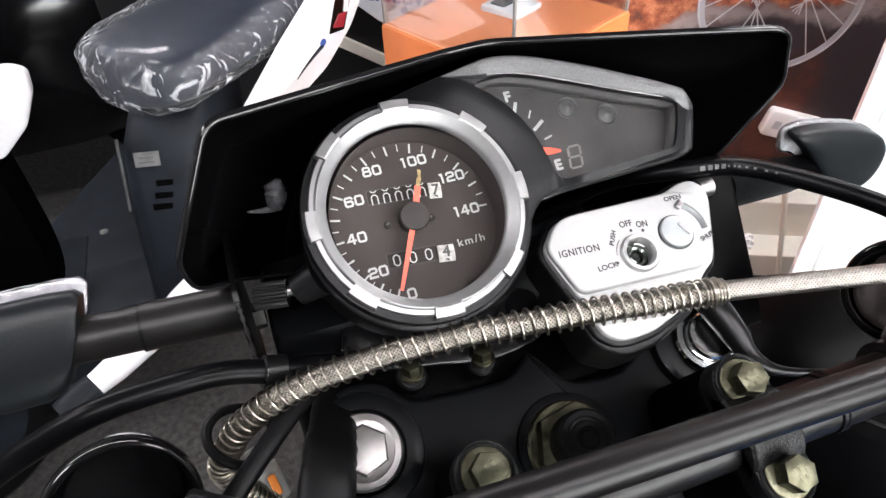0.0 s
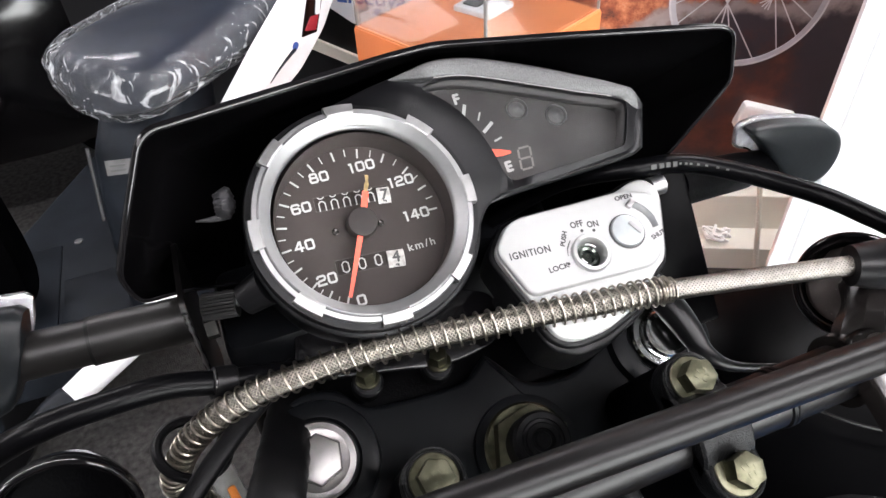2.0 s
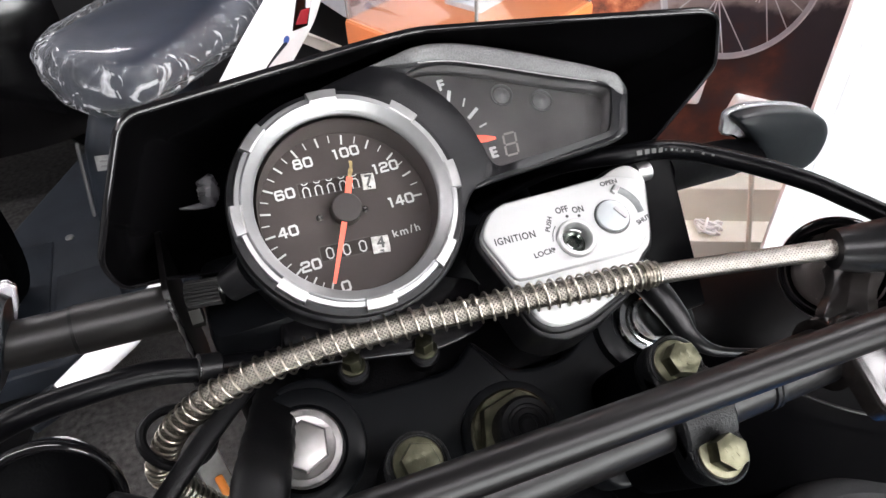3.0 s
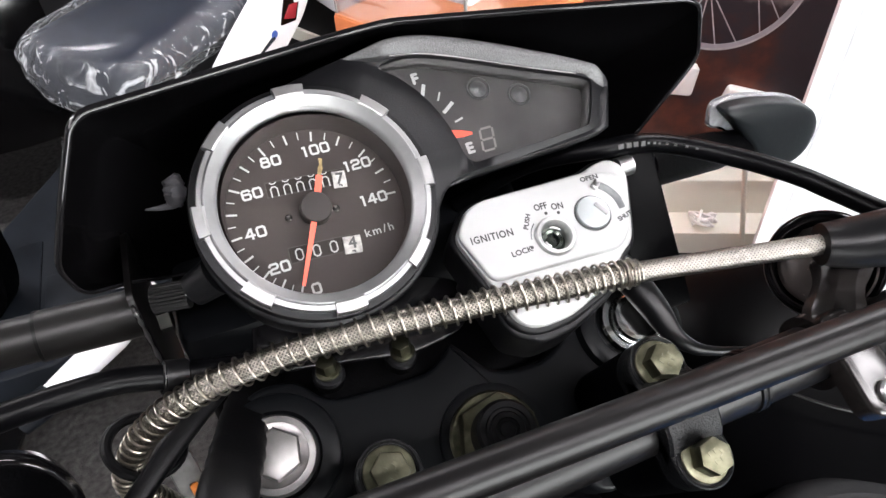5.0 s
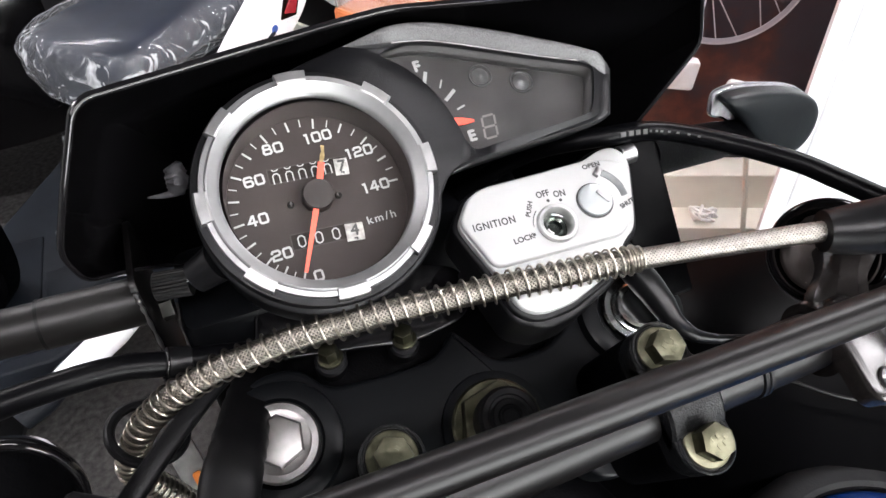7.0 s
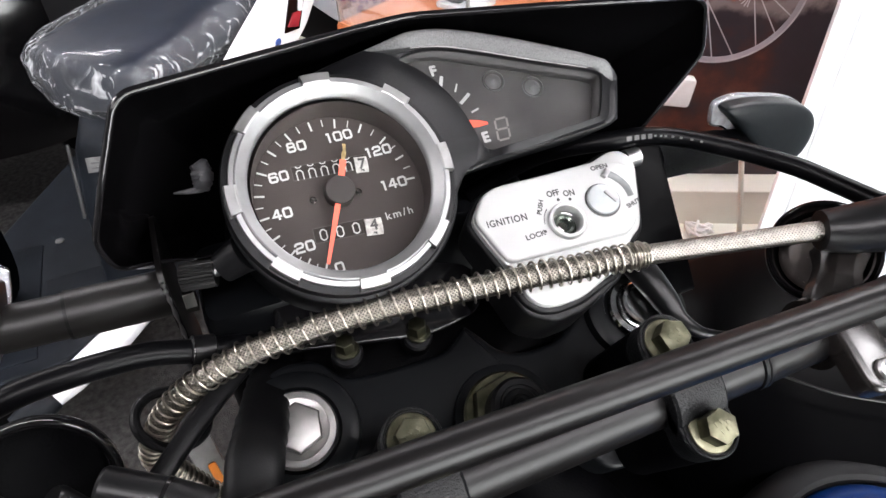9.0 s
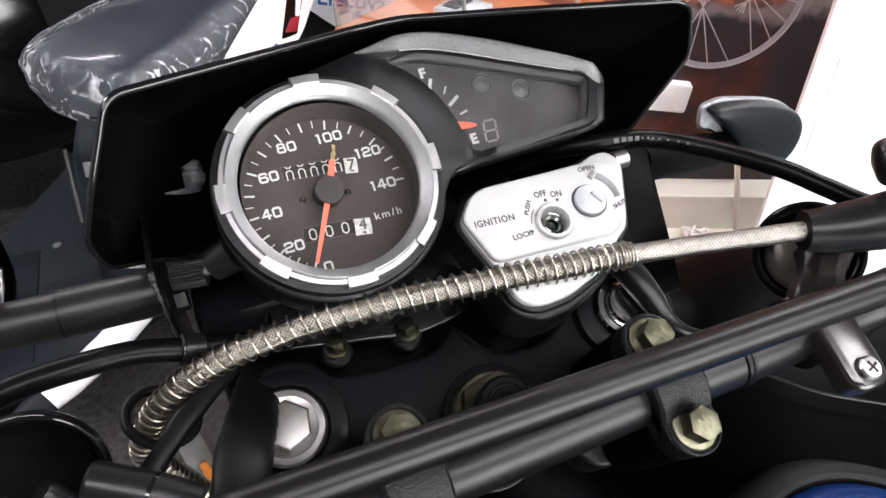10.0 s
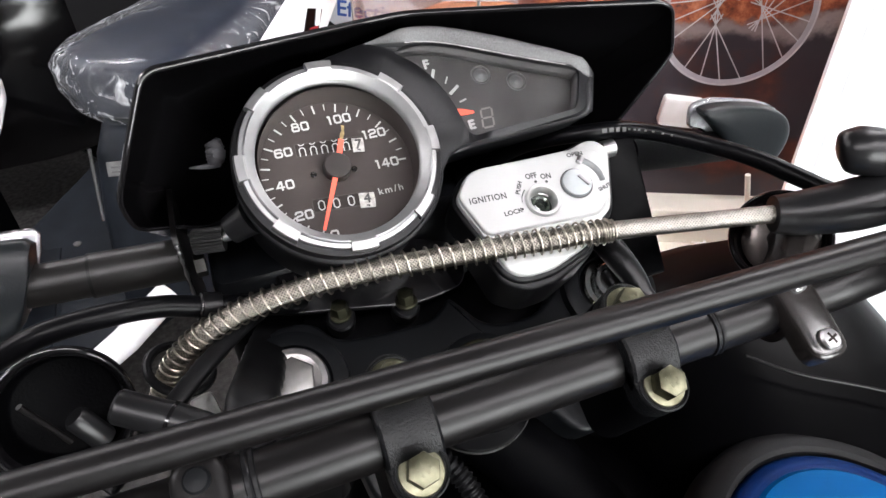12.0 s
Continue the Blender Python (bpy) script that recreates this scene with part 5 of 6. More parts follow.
sig_r = part("turn_signal", tube([(0.2215, 0.2070, 1.2030), (0.2990, 0.2370, 1.1710), (0.2991, 0.2370, 1.1710), (0.3380, 0.2520, 1.1550)], [0.0108, 0.0108, 0.0101, 0.0101], 28), DARK, bike,
             "black turn signal with a clear lens")
LAMP_AT = pose(0.34, 0.245, 1.168, 90)
shell_run = rounded(mm((-38.5, 25.5), (-24, 12), (-10, -4), (3, -19), (14, -26), (29, -29.5), (38, -25), (42, -14), (41, -3), (35, 6.5), (26, 12.5), (12, 18.5), (-8, 23.5), (-24, 26)), 0.006, 3)
core = Vector((0.010, -0.002))
shell_rings = [[(*core.lerp(Vector(q), k), z) for q in shell_run] for k, z in ((1.0, -0.003), (1.0, 0.002), (0.985, 0.0048), (0.96, 0.0060), (0.91, 0.0068), (0.80, 0.0076), (0.60, 0.0084), (0.30, 0.0088))]
part("shell", loops(bmesh.new(), shell_rings), SHELL, sig_r, "dark grey-black lamp shell", LAMP_AT, 50)
lens_run = rounded(mm((-39.6, 26.5), (-37.6, 10), (-27, 7), (4, -20), (14, -26.5), (29, -30), (38.6, -25.4), (42.6, -14), (41.6, -2), (35, 7.2), (26, 13.2), (12, 19.2), (-8, 24.6), (-26, 28.5)), 0.005, 3)
part("lens", prism(lens_run, -0.0065, -0.0033, 0.0012), LENS, sig_r, "clear lens", LAMP_AT, 40)
part("lamp_bowl", prism(inset(lens_run, 0.0012), -0.0060, -0.0042, 0.0006), FROST, sig_r, "pale frosted lamp bowl", LAMP_AT, 40)
# signal mounting plate and trip knob
bm = bmesh.new()
prism(rounded([(-0.022, -0.05), (0.022, -0.05), (0.022, 0.03), (-0.022, 0.03)], 0.006), -0.0012, 0.0012, 0.0004, bm)
part("signal_bracket", bm, SATIN, bike, "black steel signal bracket", pose(-0.0045, 0.2300, 1.186, 90, 0, 90), 30)
part("worn_edge", tube(spline([(-0.0045, 0.2300 - 0.0228, 1.216 - 0.004), (-0.0045, 0.2072, 1.200), (-0.0045, 0.2072, 1.170), (-0.0045, 0.2072, 1.140)], 10), [0.0007 + 0.0003 * math.sin(i * 1.7) for i in range(31)], 8), CHROME, bike, "bare steel bracket edge")
bm = bmesh.new()
o = []
for i in range(72):
    a = 2 * math.pi * i / 72
    r = 0.0058 if i % 3 else 0.0052
    o.append((r * math.cos(a), r * math.sin(a)))
prism(o, 0, 0.0138, 0.0005, bm, 2)
kd = (Vector((-0.0005, 0.2130, 1.2080)) - Vector((0.0137, 0.2100, 1.2082))).normalized()
part("trip_reset_knob", bm, material("ribbed knob plastic", (0.008, 0.008, 0.008), 0.4, spec=0.2), bike, "ribbed black reset knob", Matrix.LocRotScale(Vector((0.0155, 0.2098, 1.2078)), kd.to_track_quat("Z", "Y"), None), 25)
part("knob_stem", tube([(0.0225, 0.2085, 1.2095), (0.013, 0.2104, 1.2082)], 0.0024, 14), CHROME, bike, "bright knob stem")
bm = bmesh.new()
prism(circle(0.0062, 6), 0, 0.005, 0.0006, bm, 2)
hex_at = Matrix.LocRotScale(Vector((-0.0015, 0.224, 1.186)), Vector((1, 0, 0)).to_track_quat("Z", "Y"), None)
part("signal_nut", bm, material("dull steel nut", (0.07, 0.07, 0.065), 0.4, 1.0, vary=0.2, vary_size=200), bike, "bright hexagon nut", hex_at, 25)
bm = bmesh.new()
box(bm, 0.004, 0.070, 0.206, 0.262, 1.08, 1.185, 0.006)
part("headlamp_mount", bm, CAST, bike, "black headlamp mount")
# bracket beside the ignition switch
bm = bmesh.new()
box(bm, -0.013, 0.0125, -0.045, 0.03, -0.0015, 0.0015, 0.001)
part("cowl_stay", bm, SHROUD, bike, "black steel cowl stay", pose(0.2120, 0.1860, 1.1930, 51.4), 30)
part("stay_bolt", tube([(0.2035, 0.1995, 1.2135), (0.2105, 0.1995, 1.2135)], 0.0046, 24), SILVER, bike, "bright stay bolt")

# ---- round control housings on either side ----
def control_housing(at, way, r, inner, label):
    """A hollow round cup with a rolled gloss rim."""
    m = Matrix.LocRotScale(Vector(at), Vector(way).to_track_quat("Z", "Y"), None)
    ob = part("control_housing", lathe([(r * 0.5, -0.024), (r * 0.86, -0.020), (r * 0.98, -0.007), (r * 1.01, -0.003), (r * 1.01, 0.0005), (r * 0.985, 0.0028), (r * 0.945, 0.0034), (r * 0.90, 0.0024), (r * 0.87, 0.0),
                                        (r * 0.85, -0.004)], 56, caps=(True, False)), GLOSSY, bike, label, m, 50)
    # inside blacker than the gloss cup, its shade put into the colour
    part("hollow", lathe([(r * 0.85, -0.004), (r * 0.78, -0.0185), (r * 0.72, -0.0195), (1e-5, -0.0195)], 40, caps=(False, False)), DARK, ob, "", m, 50)
    if inner is None:
        return ob
    part("core", lathe([(r * 0.80, -0.019), (r * 0.78, -0.0092), (r * 0.70, -0.0080), (1e-5, -0.0084)], 32, caps=(False, False)), inner, ob, "", m, 40)
    return ob


cup_pin = [(-0.0455, 0.1315, 1.2060), (-0.0448, 0.1313, 1.2045), (-0.0400, 0.1302, 1.1920)]
part("lever_pivot", tube(cup_pin, [0.0036, 0.0046, 0.0046], 20), SHEEN, bike, "black lever pivot")
part("return_spring_rod", tube([(-0.0575, 0.1300, 1.2190), (-0.0500, 0.1305, 1.1950)], 0.0012, 10), SATIN, bike, "thin dark rod")
BROWNED = material("glossy brown-black casting", (0.0105, 0.0090, 0.0086), 0.22, vary=0.2, rough_vary=0.02, spec=0.5)
control_housing((-0.0500, 0.1350, 1.2040), (0.18, -0.80, 0.57), 0.0240, None, "round gloss black control housing on the bar")
right_cup = control_housing((0.2627, 0.1294, 1.1900), (-0.62, -0.38, 0.68), 0.0227, material("dark polished plate", (0.11, 0.095, 0.09), 0.24, 0.7, vary=0.3, vary_size=90), "round gloss black control housing with a bright edge")
part("edge_ring", lathe([(0.0229, -0.0008), (0.0231, 0.0004), (0.0226, 0.0012)], 56, caps=(False, False)), CHROME, right_cup, "thin bright edge",
     Matrix.LocRotScale(Vector((0.2627, 0.1294, 1.1900)), Vector((-0.62, -0.38, 0.68)).to_track_quat("Z", "Y"), None), 40)

part("lever_bracket", tube(spline([(0.240, 0.1010, 1.184), (0.250, 0.1120, 1.194), (0.262, 0.1220, 1.195), (0.273, 0.1300, 1.188)], 5), [0.0105 + 0.0012 * math.sin(i * 0.8) for i in range(16)], 9, squash=0.75), BROWNED, bike,
     "glossy dark lever bracket casting", smooth=30)

# ---- lever perches on the bar ----
def perch(x, mat, screw, label):
    bm = bmesh.new()
    m = Y @ pose(x, BAR_Y, BAR_Z)
    o = rounded([(-0.0095, -0.0305), (0.0095, -0.0305), (0.0095, 0.012), (-0.0095, 0.012)], 0.008, 5)
    prism(o, 0.006, 0.0165, 0.003, bm, 3)
    ob = part("perch_clamp", bm, mat, bike, label, m, 35)
    band = tube([(-0.0085, 0, 0), (0.0085, 0, 0)], 0.0150, 28)
    part("band", band, mat, ob, "", m, 35)
    for y in (-0.0224, 0.0041):
        s = lathe([(0.0046, 0), (0.0046, 0.0016), (0.0038, 0.0026), (1e-5, 0.0029)], 24, caps=(False, False))
        head = part("screw", s, CHROME if screw else CAST, ob, "bright cross-head screw" if screw else "", m @ pose(0, y, 0.0166), 25)
        for a in (20, 110) if screw else ():
            c = bmesh.new()
            box(c, -0.0026, 0.0026, -0.0005, 0.0005, 0, 0.0006)
            part("recess", c, PIT, ob, "", m @ pose(0, y, 0.0190, 0, 0, a), 0)
    return ob


perch(0.084, BROWNED, True, "glossy dark brake perch clamp")
perch(-0.166, SATIN, False, "black clutch perch clamp")
clutch = part("clutch_perch", tube([(-0.0305, 0.1260, 1.2110), (-0.0295, 0.1255, 1.2106), (-0.012, 0.1170, 1.2040), (-0.002, 0.1116, 1.1995)], [0.0052, 0.0061, 0.0063, 0.006], 28), SHEEN, bike, "black clutch lever perch")
part("perch_collar", tube([(-0.0145, 0.1183, 1.2050), (-0.0135, 0.1177, 1.2046)], 0.0067, 28), GLOSSY, clutch, "gloss black collar")
bulb = spline([(0.2705, 0.1235, 1.2385), (0.2740, 0.1215, 1.2395), (0.282, 0.1180, 1.2390), (0.30, 0.1090, 1.2360), (0.33, 0.095, 1.230)], 4)
part("lever_cover", tube(bulb, [0.0040, 0.0068, 0.0080, 0.0088, 0.0094, 0.0098] + [0.0105] * (len(bulb) - 6), 24), SHEEN, bike, "black rubber lever pivot cover")

# ---- fuel tank and side shrouds ----
def pillow(stations, n=40):
    """A rounded body drawn along y: rows of (y, x from, x to, underside, top)."""
    rings = []
    for y, x0, x1, z0, z1 in stations:
        ring = []
        for i in range(n):
            a = 2 * math.pi * i / n
            c, s = math.cos(a), math.sin(a)
            ring.append(((x0 + x1) / 2 + (x1 - x0) / 2 * math.copysign(abs(c) ** 0.6, c), y, (z0 + z1) / 2 + (z1 - z0) / 2 * math.copysign(abs(s) ** 0.6, s)))
        rings.append(ring)
    return loops(bmesh.new(), rings)


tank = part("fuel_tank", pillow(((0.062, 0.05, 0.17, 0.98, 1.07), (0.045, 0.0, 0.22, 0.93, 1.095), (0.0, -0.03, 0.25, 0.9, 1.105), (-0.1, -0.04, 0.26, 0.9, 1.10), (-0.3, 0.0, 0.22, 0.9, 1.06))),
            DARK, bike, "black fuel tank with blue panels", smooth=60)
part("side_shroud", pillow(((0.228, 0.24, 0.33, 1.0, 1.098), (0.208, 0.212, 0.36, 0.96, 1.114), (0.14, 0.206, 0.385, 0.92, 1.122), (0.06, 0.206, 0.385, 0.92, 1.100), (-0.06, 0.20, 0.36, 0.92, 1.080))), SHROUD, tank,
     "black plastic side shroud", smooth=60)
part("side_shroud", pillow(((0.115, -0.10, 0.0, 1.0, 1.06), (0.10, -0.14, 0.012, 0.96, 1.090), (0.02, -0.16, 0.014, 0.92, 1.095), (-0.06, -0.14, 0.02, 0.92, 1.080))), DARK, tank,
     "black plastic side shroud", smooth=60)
# near-black filler added so that no lit carpet shows below the yoke
part("dark_filler", pillow(((0.21, 0.06, 0.16, 0.86, 1.02), (0.19, 0.04, 0.19, 0.86, 1.045), (0.10, 0.0, 0.25, 0.85, 1.06), (0.03, 0.0, 0.25, 0.85, 1.055))), DARK, tank, "dark mass added to close the gap under the yoke", smooth=60)
seam = spline([(0.255, 0.118, 1.1205), (0.275, 0.100, 1.1165), (0.305, 0.082, 1.1120), (0.34, 0.060, 1.105), (0.38, 0.03, 1.09)], 6)
part("shroud_seam", tube(seam, 0.0008, 8), SATIN, tank, "")
CAP = pose(0.2360, 0.0080, 1.1000, 6, 6, 0)


def cap_ring(profile):
    return lathe([(r * 1.14, z) for r, z in profile], 64, caps=(False, False))


part("panel_rim", cap_ring([(0.0690, -0.02), (0.0680, -0.009), (0.0650, -0.003), (0.0610, 0.0), (0.0570, 0.0), (0.0552, -0.0015), (0.0546, -0.005)]), material("matt dark rubber rim", (0.0045, 0.0045, 0.005), 0.55, grain=0.2, vary=0.2, spec=0.12), tank,
     "dark rubber rim", CAP)
part("panel_ring", cap_ring([(0.0543, -0.012), (0.0543, -0.004), (0.0525, -0.0008), (0.0490, 0.0010), (0.0475, 0.0008), (0.0465, 0.0002)]), DEEPBLUE, tank, "deep blue raised ring", CAP)
part("tank_panel", cap_ring([(0.0466, 0.0001), (0.0448, 0.0022), (0.037, 0.0034), (0.02, 0.0044), (1e-5, 0.005)]), BLUE, tank, "metallic blue tank panel", CAP)

front = Y @ Vector((-0.0455, -0.036, -0.92))
axle = Vector((front.x, front.y, 0.33))
wm = Matrix.Translation(axle) @ Matrix.Rotation(radians(90), 4, "Y")
wheel = part("front_wheel", lathe([(0.255, -0.035), (0.29, -0.045), (0.325, -0.03), (0.333, 0), (0.325, 0.03), (0.29, 0.045), (0.255, 0.035), (0.25, 0)], 64), RUBBER, bike, "black knobbly front tyre", wm)
part("hub", lathe([(0.03, -0.06), (0.05, -0.03), (0.05, 0.03), (0.03, 0.06)], 32), CAST, wheel, "", wm)
rear = Matrix.Translation((0.11, -1.02, 0.31)) @ Matrix.Rotation(radians(90), 4, "Y")
part("rear_wheel", lathe([(0.23, -0.045), (0.27, -0.055), (0.305, -0.035), (0.312, 0), (0.305, 0.035), (0.27, 0.055), (0.23, 0.045)], 64), RUBBER, bike, "black rear tyre", rear)
part("frame", pillow(((0.05, 0.05, 0.17, 0.45, 0.95), (-0.2, 0.0, 0.22, 0.35, 0.9), (-0.5, 0.0, 0.22, 0.35, 0.85), (-1.0, 0.06, 0.16, 0.3, 0.8))), CAST, bike, "black frame and engine")
part("saddle", pillow(((-0.28, 0.03, 0.19, 0.86, 0.98), (-0.5, 0.0, 0.22, 0.83, 0.93), (-1.0, 0.0, 0.22, 0.85, 0.94))), SEAT, bike, "black vinyl saddle")

bm = bmesh.new()
box(bm, -0.007, 0.006, -0.016, 0.014, 0, 0.004, 0.002)
fr = part("fork_reflector", bm, material("dusty pale plastic", (0.16, 0.155, 0.15), 0.5, vary=0.4, vary_size=120), bike, "white reflector holder on the fork", pose(-0.0175, 0.206, 1.096, 40, 0, 15), 30)
bm = bmesh.new()
box(bm, -0.002, 0.0022, -0.013, -0.002, 0.0042, 0.006, 0.001)
part("amber_lens", bm, AMBER, fr, "amber reflector", pose(-0.0175, 0.206, 1.096, 40, 0, 15), 30)
# crumpled wiring sleeve inside the cowl
SLEEVE = material("grey wiring sleeve", (0.035, 0.034, 0.037), 0.35, vary=0.4, vary_size=200, spec=0.4)
SLEEVE_AT = pose(0.0117, 0.250, 1.2315, 62, 0, 0)
for k, run in enumerate((((0.0085, 0.0035, 0.0), (0.0095, 0.0005, 0.0015), (0.0090, -0.0040, 0.0020), (0.0075, -0.0080, 0.0010)), ((0.0095, -0.0070, 0.0015), (0.0040, -0.0078, 0.0008), (-0.0040, -0.0068, 0.0)))):
    line = spline(run, 6)
    n = len(line) - 1
    rnd = random.Random(11 + k)
    rows = []
    for i, p in enumerate(line):
        t = (line[min(i + 1, n)] - line[max(i - 1, 0)]).normalized()
        wide = t.cross(Vector((0, 0, 1))).normalized()
        r = 0.0044 * (0.75 + 0.25 * math.sin(math.pi * i / n)) if k == 0 else 0.0024 * (1 - 0.85 * i / n)
        rows.append([p + (wide * math.cos(a) + Vector((0, 0, 0.7)) * math.sin(a)) * r * (1 + rnd.uniform(-0.14, 0.14)) for a in (2 * math.pi * j / 14 for j in range(14))])
    part("wiring_sleeve", loops(bmesh.new(), rows), SLEEVE, bike, "grey crumpled wiring sleeve", SLEEVE_AT, 40)
# ---- the scooter behind ----
scooter = thing("scooter", (-0.1, 1.4, 0.0), "white motor scooter with its seat still wrapped in clear film", "scooter")


def seat_rings(grow, wob=0.0):
    line = spline([(-0.215, 1.36, 0.815), (-0.19, 1.38, 0.822), (-0.12, 1.43, 0.832), (-0.02, 1.51, 0.84), (0.09, 1.60, 0.855), (0.22, 1.71, 0.885), (0.33, 1.80, 0.90)], 10 if wob else 6)
    rings, n = [], len(line)
    for i, p in enumerate(line):
        t = (line[min(i + 1, n - 1)] - line[max(i - 1, 0)]).normalized()
        s = Vector((t.y, -t.x, 0)).normalized()
        ease = i * 6 / (10 if wob else 6)
        k = min(1.0, 0.25 + 0.75 * (ease / 9) ** 0.55) if ease < 9 else 1.0
        w, h = 0.158 * k + grow, 0.064 * (0.75 + 0.25 * k) * (1 if i else 0.6) + grow
        p = p + s * 0.016 * k - Vector((0, 0, 0.010))
        if i == 0:
            p = p - t * grow * 1.2
        ring = []
        m = 72 if wob else 28
        for j in range(m):
            a = 2 * math.pi * j / m
            c, q = math.cos(a), math.sin(a)
            v = p + s * w * math.copysign(abs(c) ** 0.8, c) + Vector((0, 0, h * math.copysign(abs(q) ** 0.75, q)))
            if wob:
                flank = 1.0 - 0.85 * max(0.0, min(1.0, q * 1.6 - 0.3)) + (0.2 if i < 6 else 0.0)
                crease = Vector((v.x * 14 + v.z * 30, v.y * 14 - v.z * 18, v.z * 12))
                v += (noise.noise_vector(crease) * 0.8 + noise.noise_vector(v * 55) * 0.35) * wob * flank
            ring.append(v)
        rings.append(ring)
    return rings


part("seat", loops(bmesh.new(), seat_rings(-0.004)), SEAT, scooter, "dark vinyl seat", smooth=60)
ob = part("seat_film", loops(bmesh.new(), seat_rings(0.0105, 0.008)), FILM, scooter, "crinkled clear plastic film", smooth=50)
ob.visible_shadow = False


def panel(outline, thick, at, name, mat, parent, label="", bevel=0.006):
    return part(name, prism(rounded(outline, 0.02, 4), 0, thick, bevel), mat, parent, label, at, 40)


side_at = Matrix(((0.80, 0.12, 0.588, 0), (0.60, -0.16, -0.784, 0), (0.0, 0.98, -0.2, 0), (0, 0, 0, 1)))
side_at.translation = Vector((0.055, 1.335, 0.70))
panel([(-0.09, -0.005), (0.05, -0.02), (0.18, 0.03), (0.262, 0.10), (0.355, 0.26), (0.2, 0.24), (0.06, 0.13)], 0.03, side_at, "rear_side_panel", WHITE, scooter, "white rear side panel")
def on_panel(name, outline, mat, label, lift, r=0.003):
    part(name, prism(rounded(outline, r, 3), 0.0302 + lift, 0.0325 + lift, 0.0008), mat, scooter, label, side_at, 30)


on_panel("lamp_recess", [(0.1838, 0.1122), (0.2333, 0.1052), (0.2519, 0.1805), (0.2035, 0.198)], GLOSSY, "black lamp recess", 0.0)
on_panel("tail_lamp", [(0.1915, 0.1252), (0.2275, 0.1131), (0.2369, 0.147), (0.2104, 0.1507)], RED, "red tail lamp", 0.0025)
on_panel("lamp_trim", [(0.226, 0.150), (0.240, 0.146), (0.246, 0.190), (0.230, 0.194)], WHITE, "white lamp trim", 0.0025)
on_panel("blue_badge", circle(0.009, 16, 0.1631, 0.1007), NAVY, "small round blue badge", 0.0, 0.001)
seam_run = spline([(0.1611, 0.0947, 0.0306), (0.130, 0.0800, 0.0306), (0.102, 0.0640, 0.0306), (0.080, 0.0480, 0.0306)], 6)
part("panel_seam", tube(seam_run, [0.0040 * (1 - i / len(seam_run)) + 0.0008 for i in range(len(seam_run))], 8), GREY, scooter, "dark panel seam", side_at)
PILLAR = [[(-0.30, 1.24, 0.30), (-0.13, 1.20, 0.30), (0.0, 1.40, 0.30), (-0.15, 1.5, 0.30)],
          [(-0.27, 1.27, 0.56), (-0.12, 1.235, 0.56), (0.02, 1.40, 0.56), (-0.13, 1.5, 0.56)],
          [(-0.245, 1.31, 0.69), (-0.08, 1.29, 0.69), (0.04, 1.43, 0.69), (-0.12, 1.52, 0.69)],
          [(-0.215, 1.335, 0.745), (-0.06, 1.33, 0.745), (0.05, 1.45, 0.745), (-0.12, 1.52, 0.745)]]
part("seat_pillar", loops(bmesh.new(), [[(x, y, ring[0][2]) for x, y in rounded([(q[0], q[1]) for q in ring], 0.045, 5)] for ring in PILLAR]), GREY, scooter, "dark grey plastic under-seat body", smooth=60)
LABEL = material("grey-white sticker", (0.085, 0.085, 0.085), 0.6, vary=0.3, vary_size=60)
FACE = pose(-0.192, 1.288, 0.665, 70, 0, 3) @ pose(0, 0, 0, 0, 0, -8)
bm = bmesh.new()
box(bm, -0.053, -0.046, -0.105, 0.045, -0.006, 0.004, 0.002)
part("trim_line", bm, material("dull grey trim", (0.014, 0.0145, 0.016), 0.4, vary=0.2), scooter, "pale upright trim line", FACE, 0)
for dx, dy in ((0.028, -0.052), (0.022, -0.078), (0.014, -0.102)):
    bm = bmesh.new()
    box(bm, dx - 0.02, dx + 0.02, dy - 0.006, dy + 0.006, -0.006, 0.003, 0.001)
    part("vent_slot", bm, DARK, scooter, "", FACE, 0)
lab = bmesh.new()
box(lab, -0.024, 0.024, -0.015, 0.015, 0, 0.002)
part("label_sticker", lab, LABEL, scooter, "white sticker with grey bars", pose(-0.192, 1.288, 0.665, 70, 0, 3) @ pose(0, 0, 0, 0, 0, -8), 0)
for dy in (-0.006, 0.004):
    lab = bmesh.new()
    box(lab, -0.016, 0.012, -0.002, 0.002, 0, 0.0008)
    part("sticker_bar", lab, LAMP_CUP, scooter, "", pose(-0.192, 1.288, 0.665, 70, 0, 3) @ pose(0, 0, 0, 0, 0, -8) @ pose(0, dy, 0.0022), 0)
part("floorboard", prism(rounded([(-0.95, 1.16), (-0.42, 1.15), (-0.28, 1.23), (-0.17, 1.30), (0.0, 1.43), (-0.02, 1.80), (-0.36, 2.06), (-0.557, 1.69), (-0.62, 1.62), (-0.95, 1.62)], 0.02), 0.24, 0.30, 0.008), GREY, scooter, "dark grey floorboard", smooth=30)
for sx0, sy0 in ((-0.411, 1.60), (-0.26, 1.481)):
    part("floor_screw", lathe([(0.011, 0.0), (0.011, 0.003), (0.006, 0.005), (1e-5, 0.005)], 20, cx=sx0, cy=sy0, caps=(True, False)), LABEL, scooter, "", pose(0, 0, 0.3))
for sx0, sx1, sy0, sy1 in ((-0.92, -0.45, 1.19, 1.60), (-0.44, -0.26, 1.28, 1.45)):
    bm = bmesh.new()
    box(bm, sx0, sx1, sy0, sy1, 0.3, 0.304, 0.003)
    part("foot_mat", bm, GREY, scooter, "ribbed dark foot mat", smooth=30)
